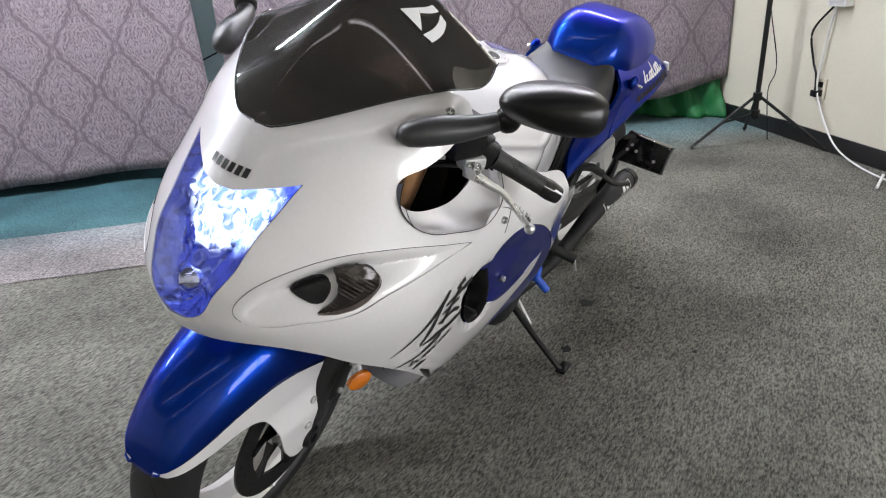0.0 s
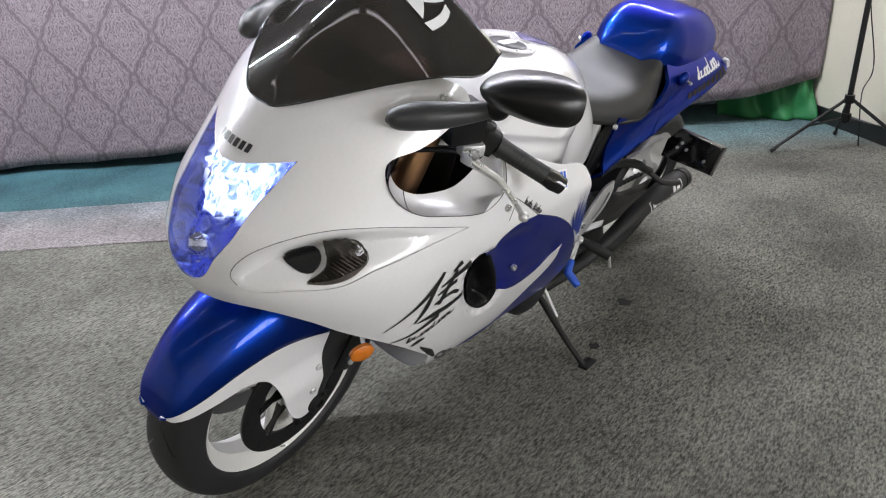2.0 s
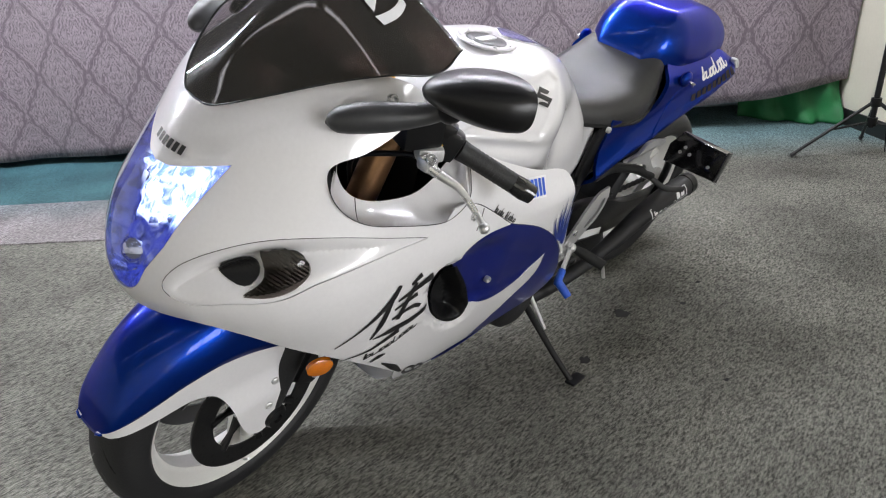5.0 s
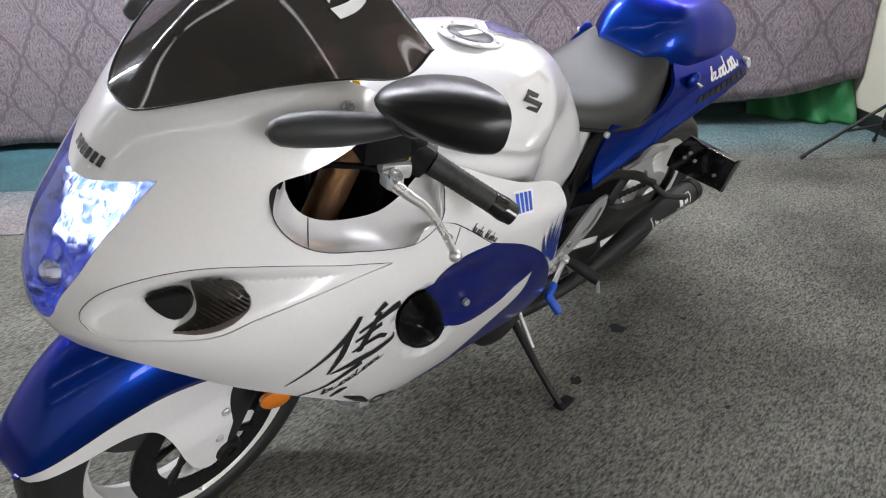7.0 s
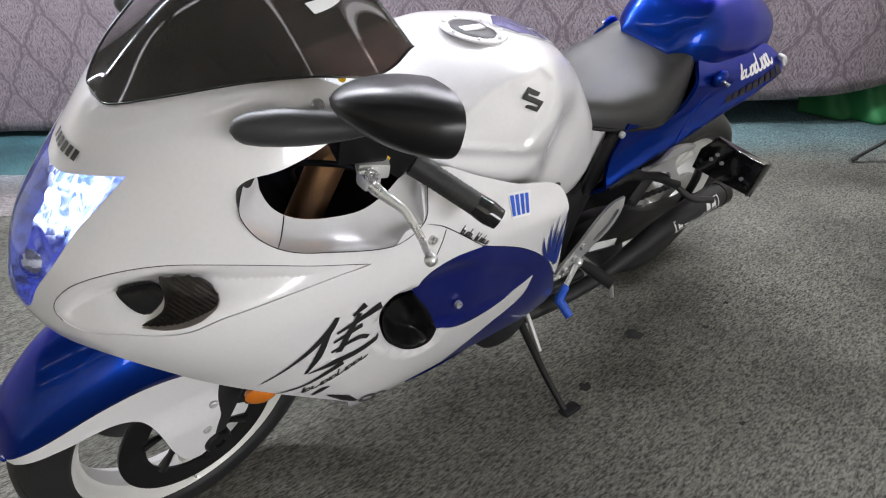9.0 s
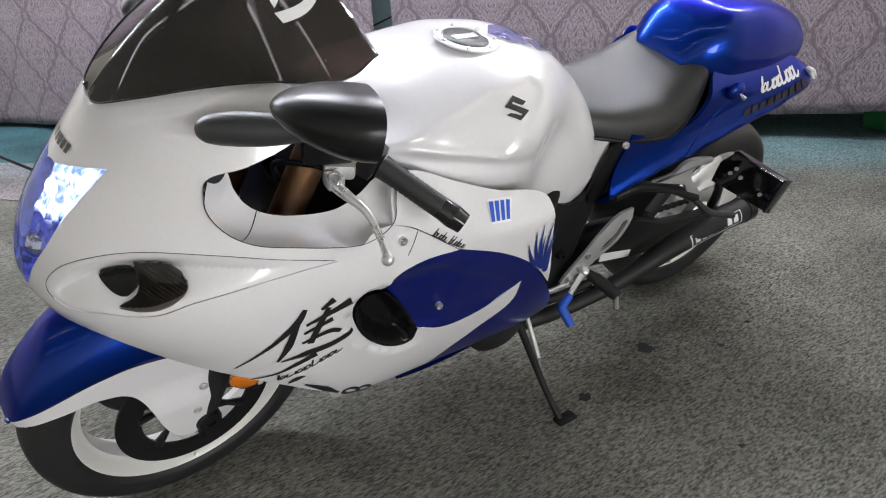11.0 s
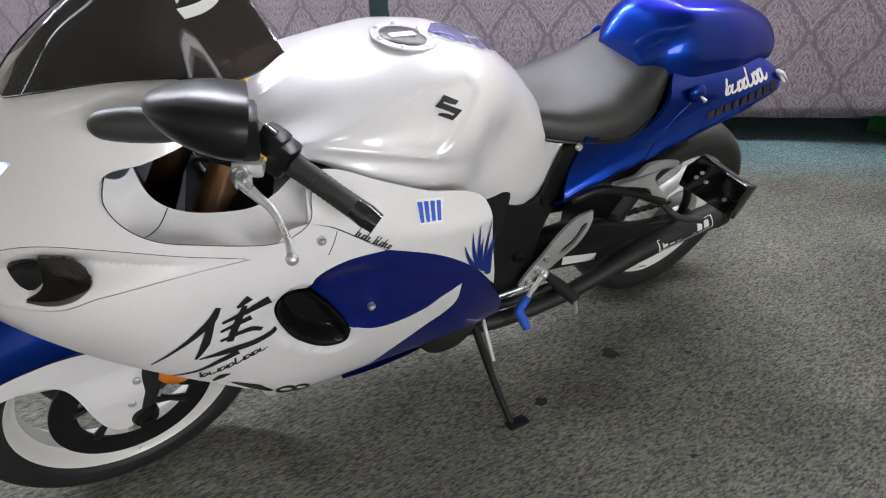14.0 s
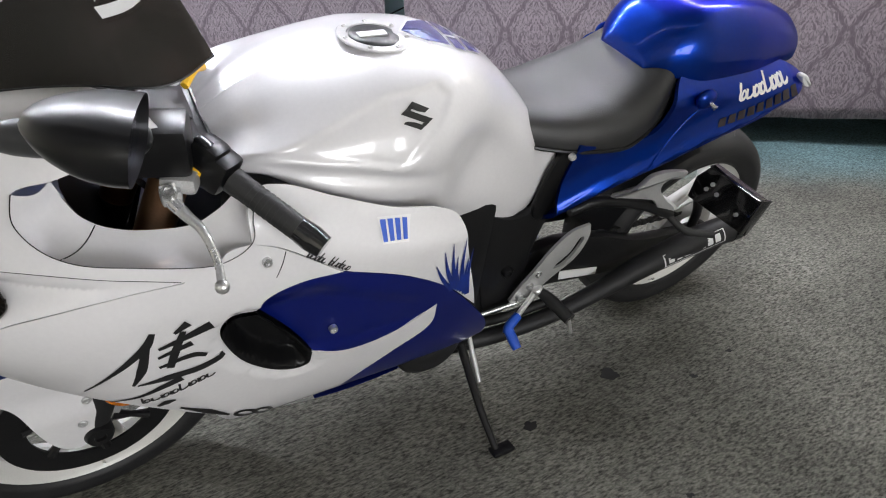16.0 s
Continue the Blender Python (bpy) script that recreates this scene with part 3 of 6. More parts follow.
tagged(bpy.data.objects["curtain_rail"], "plain metal rail carrying the damask curtains", "rail", kind="structure")


def green_cloth():
    bm = bmesh.new()
    nu, nv = 60, 24
    grid = []
    for i in range(nu + 1):
        u = i / nu
        d = 2.42 + 0.495 * u
        col = []
        for j in range(nv + 1):
            v = j / nv
            z = FLOOR + 0.004 + 0.5 * v
            fold = 0.055 * math.sin(17 * u + 6 * v) * (1 - 0.5 * v) + 0.04 * noise.noise(Vector((u * 7, v * 4, 2)))
            m = 2.90 - 0.10 * (1 - v) ** 2 * u + 0.6 * fold + 0.25 * (1 - u) ** 2
            col.append(bm.verts.new(room(m, d, z)))
        grid.append(col)
    for i in range(nu):
        for j in range(nv):
            bm.faces.new((grid[i][j], grid[i + 1][j], grid[i + 1][j + 1], grid[i][j + 1]))
    ob = part("backdrop_cloth", bm, GREEN, None, "", 180)
    ob.modifiers.new("cloth", "SOLIDIFY").thickness = 0.003
    return tagged(ob, "bright green backdrop cloth bunched on the floor behind the curtain", "cloth")


green_cloth()


def ceiling_light(m, d, lit, along=True):
    thing = tagged(new("ceiling_light"), "white single-tube fluorescent batten on the ceiling, lit", "ceiling light", "ceiling lights")
    thing.matrix_world = Matrix.Translation(room(m, d, 2.7)) @ Matrix.Rotation(radians(TURN + (0 if along else 90)), 4, "Z")
    box("housing", (0, 0, -0.02), (0.06, 1.26, 0.036), ENAMEL, thing, bevel=0.006)
    tube("tube", [(0, -0.6, -0.07), (0, 0.6, -0.07)], 0.014, lit, thing, "lit white tube")
    for e in (-0.615, 0.615):
        box("end_cap", (0, e, -0.06), (0.05, 0.025, 0.045), ENAMEL, thing, bevel=0.004)
    return thing


BAYS = (-3.4, -1.9, -0.4, 0.95, 2.25)
for lit, places in ((WHITE_TUBE, [(1.2, d) for d in BAYS[:3]]), (TUBE, [(1.9, d) for d in BAYS[3:]]), (BRIGHT_TUBE, [(m, d) for m in (-0.4, -2.0, -3.6) for d in BAYS])):
    first = ceiling_light(*places[0], lit)
    for m, d in places[1:]:
        copy_thing(first, Matrix.Translation(room(m, d, 2.7)) @ Matrix.Rotation(radians(TURN), 4, "Z"))


def light_stand(name, base, hub, feet, top, label):
    """A folding stand: a pole, a sliding hub with a knob, three legs with braces and rubber feet."""
    thing = tagged(new(name), label, "light stand")
    x, y = base
    tube("lower_pole", [(x, y, hub - 0.13), (x, y, hub + 0.75)], 0.014, BLACK_METAL, thing)
    tube("upper_pole", [(x, y, hub + 0.75), (x, y, top)], 0.011, BLACK_METAL, thing)
    for z in (hub, hub - 0.10, hub + 0.72):
        tube("collar", [(x, y, z - 0.022), (x, y, z + 0.022)], [0.024, 0.026, 0.024], BLACK, thing)
    tube("knob", [(x, y, hub + 0.62), (x - 0.045, y - 0.02, hub + 0.62)], [0.008, 0.013, 0.013], BLACK, thing)
    for fx, fy in feet:
        leg = tube("leg", [(x, y, hub + 0.01), (fx, fy, FLOOR + 0.012)], 0.009, BLACK_METAL, thing)
        k = 0.48
        tube("brace", [(x, y, hub - 0.10), (x + (fx - x) * k, y + (fy - y) * k, hub + (FLOOR - hub) * k)], 0.006, BLACK_METAL, thing)
        tube("rubber_foot", [(x + (fx - x) * 0.94, y + (fy - y) * 0.94, FLOOR + 0.025), (fx, fy, FLOOR + 0.011)], [0.012, 0.011], RUBBER, leg)
    return thing


light_stand("light_stand", (3.40, -0.455), 0.275, ((3.155, -0.167), (3.35, -0.845), (3.70, -0.36)), 2.2, "black folding light stand beside the cream wall")
light_stand("light_stand", (-0.62, 3.02), 0.30, ((-0.12, 2.62), (-0.43, 3.30), (-1.1, 3.1)), 2.0, "black folding light stand on the pale carpet strip")
tube("power_cable", [(3.41, -0.44, 1.6), (3.43, -0.44, 0.9), (3.48, -0.52, 0.45), (3.44, -0.50, 0.3), (3.46, -0.53, 0.01)], 0.003, BLACK, None, "", 8)
tagged(bpy.data.objects["power_cable"], "thin black cable hanging beside the light stand", "cable")

outlet = tagged(new("wall_outlet"), "ivory double wall outlet with a black plug", "outlet")
for nm, at, size, mat in (("plate", (2.934, 0.32), (0.012, 0.075, 0.115), OUTLET), ("socket", (2.927, 0.345), (0.006, 0.034, 0.03), BLACK), ("plug", (2.91, 0.30), (0.05, 0.042, 0.036), BLACK)):
    box(nm, room(1.955, at[0], at[1]), (size[1], size[0], size[2]), mat, outlet, "", ROOM_TURN, 0.004)
panel = tagged(new("power_box"), "white wall-mounted power box with cables", "power box")
box("case", room(1.90, 2.915, 0.86), (0.13, 0.05, 0.21), ENAMEL, panel, "", ROOM_TURN, 0.008)
box("cover", room(1.90, 2.887, 0.86), (0.10, 0.006, 0.17), ENAMEL, panel, "", ROOM_TURN, 0.002)
tube("white_cable", [room(1.93, 2.92, 0.76), room(1.955, 2.915, 0.55), room(1.95, 2.90, 0.35), room(1.88, 2.90, 0.2), room(1.72, 2.88, 0.06), room(1.5, 2.85, 0.008), room(1.2, 2.8, 0.006)], 0.005, CABLE_WHITE, None, "", 8)
tagged(bpy.data.objects["white_cable"], "white cable running down the wall onto the carpet", "cable")
tube("black_cable", [room(1.94, 2.92, 0.76), room(2.06, 2.91, 0.62), room(2.02, 2.91, 0.47), room(1.97, 2.90, 0.40), room(1.955, 2.90, 0.31)], 0.006, BLACK, None, "", 8)
tagged(bpy.data.objects["black_cable"], "black cable looped from the box to the outlet", "cable")
tube("loose_rod", [room(1.36, 2.86, 0.006), room(1.22, 2.70, 0.006)], 0.007, CABLE_WHITE, None, "", 8)
tagged(bpy.data.objects["loose_rod"], "short pale rod lying on the carpet", "rod")

music = tagged(new("music_stand"), "folding wire music stand seen between the curtains", "music stand")
mx, my, _ = room(3.12, -0.38)
tube("pole", [(mx, my, FLOOR), (mx + 0.02, my, 1.1)], 0.011, ALLOY, music, "bright steel pole")
for a in (0.2, 2.3, 4.4):
    tube("leg", [(mx, my, 0.72), (mx + 0.30 * math.cos(a), my + 0.30 * math.sin(a), 0.60)], 0.005, BLACK_METAL, music)
    tube("foot", [(mx, my, 0.30), (mx + 0.28 * math.cos(a), my + 0.28 * math.sin(a), FLOOR + 0.008)], 0.006, BLACK_METAL, music)
box("clamp", (mx, my, 0.80), (0.05, 0.05, 0.06), BLACK, music, "", ROOM_TURN, 0.008)


def stain(x, y, r, seed):
    bm = bmesh.new()
    c = bm.verts.new((x, y, FLOOR + 0.0015))
    ring = []
    for i in range(28):
        a = 2 * math.pi * i / 28
        q = r * (0.8 + 0.5 * noise.noise(Vector((math.cos(a) * 1.4, math.sin(a) * 1.4, seed))))
        ring.append(bm.verts.new((x + 1.25 * q * math.cos(a), y + q * math.sin(a), FLOOR + 0.0012)))
    for i in range(28):
        bm.faces.new((c, ring[i], ring[(i + 1) % 28]))
    tagged(part("carpet_stain", bm, STAIN), "dark oil spot soaked into the carpet", "stain", "stains on the carpet", "structure")


for i, (x, y, r) in enumerate(((1.155, -0.333, 0.026), (0.862, -0.385, 0.017), (1.33, -0.45, 0.010), (1.50, -0.42, 0.009), (1.02, -0.72, 0.008))):
    stain(x, y, r, 2.3 * i)


# ---- motorcycle: x runs back from the front axle, y to its right, z up from the tyres ----
bike = tagged(new("motorcycle"), "pearl white and candy blue sport motorcycle leaning on its side stand", "motorcycle")
bike.rotation_euler = (radians(LEAN), 0, 0)


def nose_x(z):
    return smooth(z, [0.25, 0.40, 0.50, 0.56, 0.60, 0.64, 0.678, 0.75, 0.82, 0.878, 0.94, 1.0, 1.05], [0.05, -0.07, -0.13, -0.16, -0.178, -0.195, -0.203, -0.185, -0.143, -0.098, -0.05, 0.02, 0.1])


def half_width(x, z):
    """Half the fairing's width."""
    a = smooth(z, [0.20, 0.24, 0.29, 0.35, 0.45, 0.57, 0.70, 0.78, 0.88, 0.97, 1.05], [0.11, 0.15, 0.197, 0.233, 0.2565, 0.272, 0.280, 0.266, 0.243, 0.212, 0.195])
    a = a * smooth(x, [0.3, 0.65, 0.8, 0.95], [1, 1, 0.93, 0.8])
    s = np.clip((x - nose_x(z)) / smooth(z, [0.3, 0.8, 0.96, 1.05], [0.32, 0.30, 0.19, 0.17]), 0, 1)
    return a * (1 - (1 - s) ** 2) ** 0.62


def to_skin(points):
    """From x, z to the skin's own coordinates, which are finer at the nose."""
    p = np.asarray(points, float)
    a = np.sqrt(np.maximum(p[:, 0] - nose_x(p[:, 1]), 0))
    return np.stack([np.where(a < 0.05, 0, a), p[:, 1]], -1)


def skin(side, depth=None):
    def fn(a, z):
        x = nose_x(z) + a * abs(a)
        return (x, side * (half_width(x, z) - (depth(x, z) if depth else 0)) if a > 0 else side * -half_width(nose_x(z) + a * a, z), z)
    return fn


def flank(side, widths, depth=None):
    def fn(x, z):
        return (x, side * (widths(x, z) - (depth(x, z) if depth else 0)), z)
    return fn


POD = curve([(-0.165, 0.692), (-0.150, 0.742), (-0.093, 0.784), (-0.025, 0.803), (0.07, 0.798), (0.205, 0.757, 1), (0.09, 0.757), (0.0, 0.738), (-0.052, 0.714), (-0.107, 0.702)], 26)
VENT = curve([(0.232, 0.637), (0.250, 0.664), (0.287, 0.662, 1), (0.335, 0.590), (0.372, 0.515, 1), (0.362, 0.480), (0.32, 0.488), (0.272, 0.533), (0.245, 0.580)], 8)
HEAD_EDGE = [(-0.1995, 0.662), (-0.194, 0.676), (-0.177, 0.724), (-0.133, 0.794), (-0.056, 0.884, 1), (-0.094, 0.866), (-0.1195, 0.8515)]


def centre(z):
    return (float(nose_x(z)), z)


UPPER = [(*centre(0.852), 1), centre(0.88), (*centre(0.936), 1), (-0.047, 0.938), (-0.003, 0.966), (0.073, 1.0), (0.143, 1.012), (0.19, 0.995), (0.212, 0.962, 1), (0.15, 0.94), (0.09, 0.918),
         (0.043, 0.900), (0.036, 0.868), (0.05, 0.836), (0.083, 0.815), (0.135, 0.800), (0.238, 0.772), (0.262, 0.788), (0.293, 0.792, 1), (0.335, 0.772), (0.422, 0.708, 1),
         (0.352, 0.709), (0.30, 0.692), (0.287, 0.664, 1), (0.250, 0.666), (0.2305, 0.637), (0.2435, 0.58), (0.27, 0.532), (0.319, 0.486), (0.363, 0.478), (0.374, 0.514, 1),
         (0.448, 0.490), (0.535, 0.505), (0.608, 0.551, 1), (0.603, 0.484), (0.532, 0.428), (0.468, 0.375), (0.412, 0.312, 1), (0.385, 0.288), (0.30, 0.292), (0.225, 0.345), (0.20, 0.405, 1),
         (0.111, 0.490), (0.033, 0.552), (-0.04, 0.600), (-0.091, 0.634), (-0.143, 0.648), (*centre(0.632), 1), (*centre(0.660), 1)] + HEAD_EDGE[1:-1]
BLUE_EDGE = [(0.422, 0.708, 1), (0.532, 0.657), (0.624, 0.590), (0.714, 0.475), (0.765, 0.387), (0.770, 0.315), (0.735, 0.265), (0.62, 0.272), (0.50, 0.290), (0.412, 0.312, 1),
             (0.468, 0.375), (0.532, 0.428), (0.603, 0.484), (0.608, 0.551, 1), (0.535, 0.505), (0.448, 0.490), (0.374, 0.514, 1), (0.335, 0.590), (0.287, 0.664, 1), (0.30, 0.692), (0.352, 0.709)]


def away(loop):
    loop = np.asarray(loop)
    a, d = loop, np.roll(loop, -1, 0) - loop
    ll = (d * d).sum(1) + 1e-12

    def gap(x, z):
        q = np.array((x, z)) - a
        t = np.clip((q * d).sum(1) / ll, 0, 1)
        return math.sqrt((((q - d * t[:, None]) ** 2).sum(1)).min())
    return gap


def rise(t):
    t = min(max(t, 0.0), 1.0)
    return t * t * (3 - 2 * t)


pod_gap = away(POD)
blue_gap = away(curve(BLUE_EDGE, 5)[: 40])
vent_gap = away(VENT)


def pod_depth(x, z):
    d = pod_gap(x, z)
    return 0.0022 + 0.037 * rise(d / 0.040) * rise((0.17 - x) / 0.24)


def blue_depth(x, z):
    """The blue panel sinks towards the vent, within a raised rim."""
    return 0.016 * rise((0.46 - x) / 0.13) * rise((z - 0.49) / 0.05) * rise((0.70 - z) / 0.05) + 0.004 * rise((0.60 - x) / 0.05) * rise((z - 0.50) / 0.03) * rise((0.66 - (x - 0.42) * 0.55 - z) / 0.04 + 0.5)


def swoosh_depth(x, z):
    """The white blade below the vent stands proud and rounds off."""
    return 0.010 * rise((0.02 - vent_gap(x, z)) / 0.02)


def side_width(x, z):
    own = float(smooth(z, [0.5, 0.6, 0.70, 0.745, 0.80, 0.86], [0.262, 0.272, 0.281, 0.258, 0.232, 0.203]) * smooth(x, [0.3, 0.55, 0.65, 0.72], [1, 1, 0.97, 0.90]))
    k = rise(((x - 0.293) * 0.082 + (z - 0.792) * 0.129) / 0.153 / 0.12)
    return float(half_width(x, z)) * (1 - k) + own * k


for side in (-1, 1):
    upper = sheet("fairing", to_skin(curve(UPPER, 7)), [to_skin(POD[::3])], skin(side, swoosh_depth), 0.012, WHITE, bike, "pearl white painted fairing", 0.003)
    scoop = sheet("air_scoop", to_skin(POD[::3]), [], skin(side, pod_depth), 0.004, WHITE, bike, "pearl white recess round the indicator", 0)
    sheet("side_panel", curve(BLUE_EDGE, 7), [], flank(side, half_width, blue_depth), 0.012, FLAT_BLUE, bike, "dark blue side panel")
    sheet("vent_duct", VENT, [], flank(side, half_width, lambda x, z: 0.003 + 0.045 * rise(vent_gap(x, z) / 0.025)), 0.007, BLACK, bike, "gloss black vent duct", 0)
    tank_side = curve([(0.293, 0.792, 1), (0.305, 0.850), (0.35, 0.850), (0.43, 0.815), (0.52, 0.780), (0.60, 0.762), (0.637, 0.738), (0.652, 0.68), (0.700, 0.505, 1), (0.624, 0.592), (0.532, 0.659), (0.422, 0.710, 1), (0.335, 0.774)], 8)
    sheet("side_cowl", tank_side, [], flank(side, side_width), 0.012, WHITE, bike, "pearl white cowl below the tank")
    tube("seam", [skin(side, lambda x, z: -0.0003)(*q) for q in to_skin(POD[:130:4])], 0.0005, BLACK, bike, "dark panel seam", 6, 2)
    # indicator
    lens_line = curve([(-0.092, 0.714, 1), (-0.064, 0.745), (-0.060, 0.781, 1), (-0.022, 0.784), (-0.006, 0.760), (-0.028, 0.732), (-0.055, 0.716)], 8)
    sheet("indicator_lens", to_skin(lens_line), [], skin(side, lambda x, z: 0.004 - 0.004 * rise(away(lens_line)(x, z) / 0.02)), 0.006, SMOKE, bike, "smoked grey indicator lens", 0.004)
    sheet("indicator_body", to_skin(lens_line * 1.0), [], skin(side, lambda x, z: 0.0075 + 0.0007 * math.sin((x * 0.9 + z) * 800)), 0.0022, LENS_BODY, bike, "dark ribbed body behind the lens", 0.003)
    mesh_line = curve([(-0.103, 0.738), (-0.093, 0.756), (-0.070, 0.763), (-0.058, 0.752), (-0.067, 0.737), (-0.088, 0.727)], 8)
    sheet("intake_mesh", to_skin(mesh_line), [], skin(side, lambda x, z: pod_depth(x, z) - 0.007 + 0.0005 * math.sin(x * 1000) * math.sin(z * 1000)), 0.0025, BLACK, bike, "black intake mesh", 0.003)

# inner cowl round the fork
OUTER = spline([(0.043, 0.211, 0.903), (0.034, 0.218, 0.868), (0.050, 0.235, 0.836), (0.083, 0.252, 0.815), (0.135, 0.262, 0.800), (0.238, 0.267, 0.772), (0.293, 0.264, 0.792), (0.300, 0.257, 0.825), (0.308, 0.238, 0.852)], 6)
INNER = spline([(0.085, 0.165, 0.890), (0.092, 0.160, 0.862), (0.105, 0.165, 0.832), (0.130, 0.172, 0.812), (0.170, 0.178, 0.800), (0.225, 0.184, 0.800), (0.262, 0.190, 0.822), (0.290, 0.190, 0.842), (0.32, 0.195, 0.856)], 6)
for side in (-1, 1):
    def dish(u, v):
        k = u * (len(OUTER) - 1)
        i = min(int(k), len(OUTER) - 2)
        f = k - i
        o, q = OUTER[i] * (1 - f) + OUTER[i + 1] * f, INNER[i] * (1 - f) + INNER[i + 1] * f
        p = o * (1 - v) + q * v
        p[2] -= 0.014 * math.sin(math.pi * v) + (0.03 * max(v - 0.88, 0) / 0.12 if v > 0.88 else 0)
        return (p[0], side * p[1], p[2])
    loft("inner_cowl", dish, 48, 16, WHITE, bike, "pearl white inner cowl round the fork")
    tube("seam", [(q[0], side * (q[1] + 0.0005), q[2] + 0.0005) for q in OUTER[::3]], 0.0007, BLACK, bike, "dark panel seam", 6, 3)
    tube("seam", [dish(0.33, v) for v in np.linspace(0, 0.86, 6)], 0.0009, BLACK, bike, "dark panel seam", 6, 3)

# headlight
head = curve([(p[0], p[1], 1) if len(p) == 3 else p for p in HEAD_EDGE], 8, closed=False)


def head_outline(grow=0.0):
    a = to_skin(head)
    a[0, 0] = a[-1, 0] = 0.0
    left = a[::-1] * (-1, 1)
    return np.vstack([a, left[1:-1]])


def head_fn(depth):
    def fn(a, z):
        x = float(nose_x(z)) + a * a
        return (x + depth(abs(a), z) * 0.6, math.copysign(max(half_width(x, z) - depth(abs(a), z), 0.0), -a), z)
    return fn


lamp = sheet("headlight", head_outline(), [], head_fn(lambda a, z: 0.0005), 0.012, LENS, bike, "clear headlight lens, lit blue-white", 0.004)


def ball(name, at, radius, squash, mat, parent, label="", seg=20):
    bm = bmesh.new()
    bmesh.ops.create_uvsphere(bm, u_segments=seg, v_segments=seg // 2, radius=radius)
    bmesh.ops.scale(bm, vec=squash, verts=bm.verts)
    bmesh.ops.translate(bm, vec=at, verts=bm.verts)
    return part(name, bm, mat, parent, label)


# Shell and rim carry the lamp's glare as their own emission.
sheet("lamp_shell", head_outline() * (0.97, 1), [], head_fn(lambda a, z: 0.035 + 0.004 * math.sin(a * 90) * math.sin(z * 160)), 0.010, BLUE_GLOW, lamp, "chrome inner shell with painted blue-white glare", 0)
rim_line = head_outline()
rim_pts = [p for q in rim_line for p in (head_fn(lambda a, z: 0.002)(*q), head_fn(lambda a, z: 0.036)(*(q * (0.97, 1))))]
make("lamp_rim", rim_pts, [(2 * i, 2 * ((i + 1) % len(rim_line)), 2 * ((i + 1) % len(rim_line)) + 1, 2 * i + 1) for i in range(len(rim_line))], BLUE_GLOW, lamp, "bowl edge with painted blue glow")
ball("bulb", (-0.118, 0.0, 0.800), 0.016, (1.0, 1.3, 0.9), BULB, lamp, "burning headlight bulb", 20)
lathe("projector", [(0.0, -0.028), (0.016, -0.024), (0.027, -0.012), (0.032, 0.0), (0.032, 0.02), (0.0, 0.02)], CHROME, lamp, "clear projector below", 32, Matrix.Translation((-0.158, 0, 0.705)) @ Matrix.Rotation(radians(-90), 4, "Z"))

# windscreen
EDGE = spline([(-0.050, 0.0, 0.938), (-0.045, 0.038, 0.942), (-0.003, 0.091, 0.968), (0.073, 0.153, 1.002), (0.143, 0.190, 1.016), (0.225, 0.203, 1.010), (0.292, 0.196, 1.030)], 8)
RIDGE = spline([(-0.050, 0.0, 0.938), (-0.02, 0.0, 0.972), (0.03, 0.0, 1.022), (0.08, 0.0, 1.062), (0.13, 0.0, 1.096), (0.185, 0.0, 1.124), (0.230, 0.0, 1.140)], 8)


def screen(u, v):
    k = u * (len(EDGE) - 1)
    i = min(int(k), len(EDGE) - 2)
    e, r = EDGE[i] + (EDGE[i + 1] - EDGE[i]) * (k - i), RIDGE[i] + (RIDGE[i + 1] - RIDGE[i]) * (k - i)
    w = (v * 2 - 1) * (1 - 0.16 * rise((u - 0.80) / 0.20) ** 2)
    s = math.sin(abs(w) * math.pi / 2) ** 0.9
    c = 1 - s ** (1.5 - 0.30 * u)
    return (e[0] + (r[0] - e[0]) * c + 0.02 * u * s * c, math.copysign(e[1] * s, w), e[2] + (r[2] - e[2]) * c)


glass = loft("windscreen", screen, 48, 48, TINT, bike, "dark tinted windscreen")
glass.modifiers.new("thickness", "SOLIDIFY").thickness = 0.003


def screen_uv(x, y):
    """Where on the screen a place lies, by x and y."""
    return min(((math.dist(screen(u, v)[:2], (x, y)), u, v) for u in np.linspace(0.6, 1, 50) for v in np.linspace(0.15, 0.5, 60)))[1:]


def screen_block(corners):
    uv = np.array([screen_uv(*c) for c in corners])
    bm = bmesh.new()
    k = 5
    rows = []
    for i in range(k + 1):
        a, b = uv[0] + (uv[3] - uv[0]) * i / k, uv[1] + (uv[2] - uv[1]) * i / k
        rows.append([bm.verts.new(Vector(screen(*(a + (b - a) * j / k))) + Vector((-0.002, -0.0012, 0.003))) for j in range(k + 1)])
    for i in range(k):
        for j in range(k):
            bm.faces.new((rows[i][j], rows[i][j + 1], rows[i + 1][j + 1], rows[i + 1][j]))
    part("letter_block", bm, DECAL_WHITE, glass, "white letter block")


for corners in (((0.182, -0.109), (0.185, -0.124), (0.240, -0.1105), (0.238, -0.098)), ((0.175, -0.0646), (0.1788, -0.0845), (0.1826, -0.105), (0.2074, -0.0735)), ((0.2074, -0.0735), (0.2044, -0.0821), (0.2385, -0.0934), (0.2364, -0.0815))):
    screen_block(corners)
for v, s in ((0.004, -1), (0.996, 1)):
    bm = bmesh.new()
    add_tube(bm, [np.array(screen(u, v)) + (0, s * 0.002, 0) for u in np.linspace(0.1, 1, 40)], 0.0013, 8)
    part("screen_edging", bm, BLACK, glass, "black rubber edging")

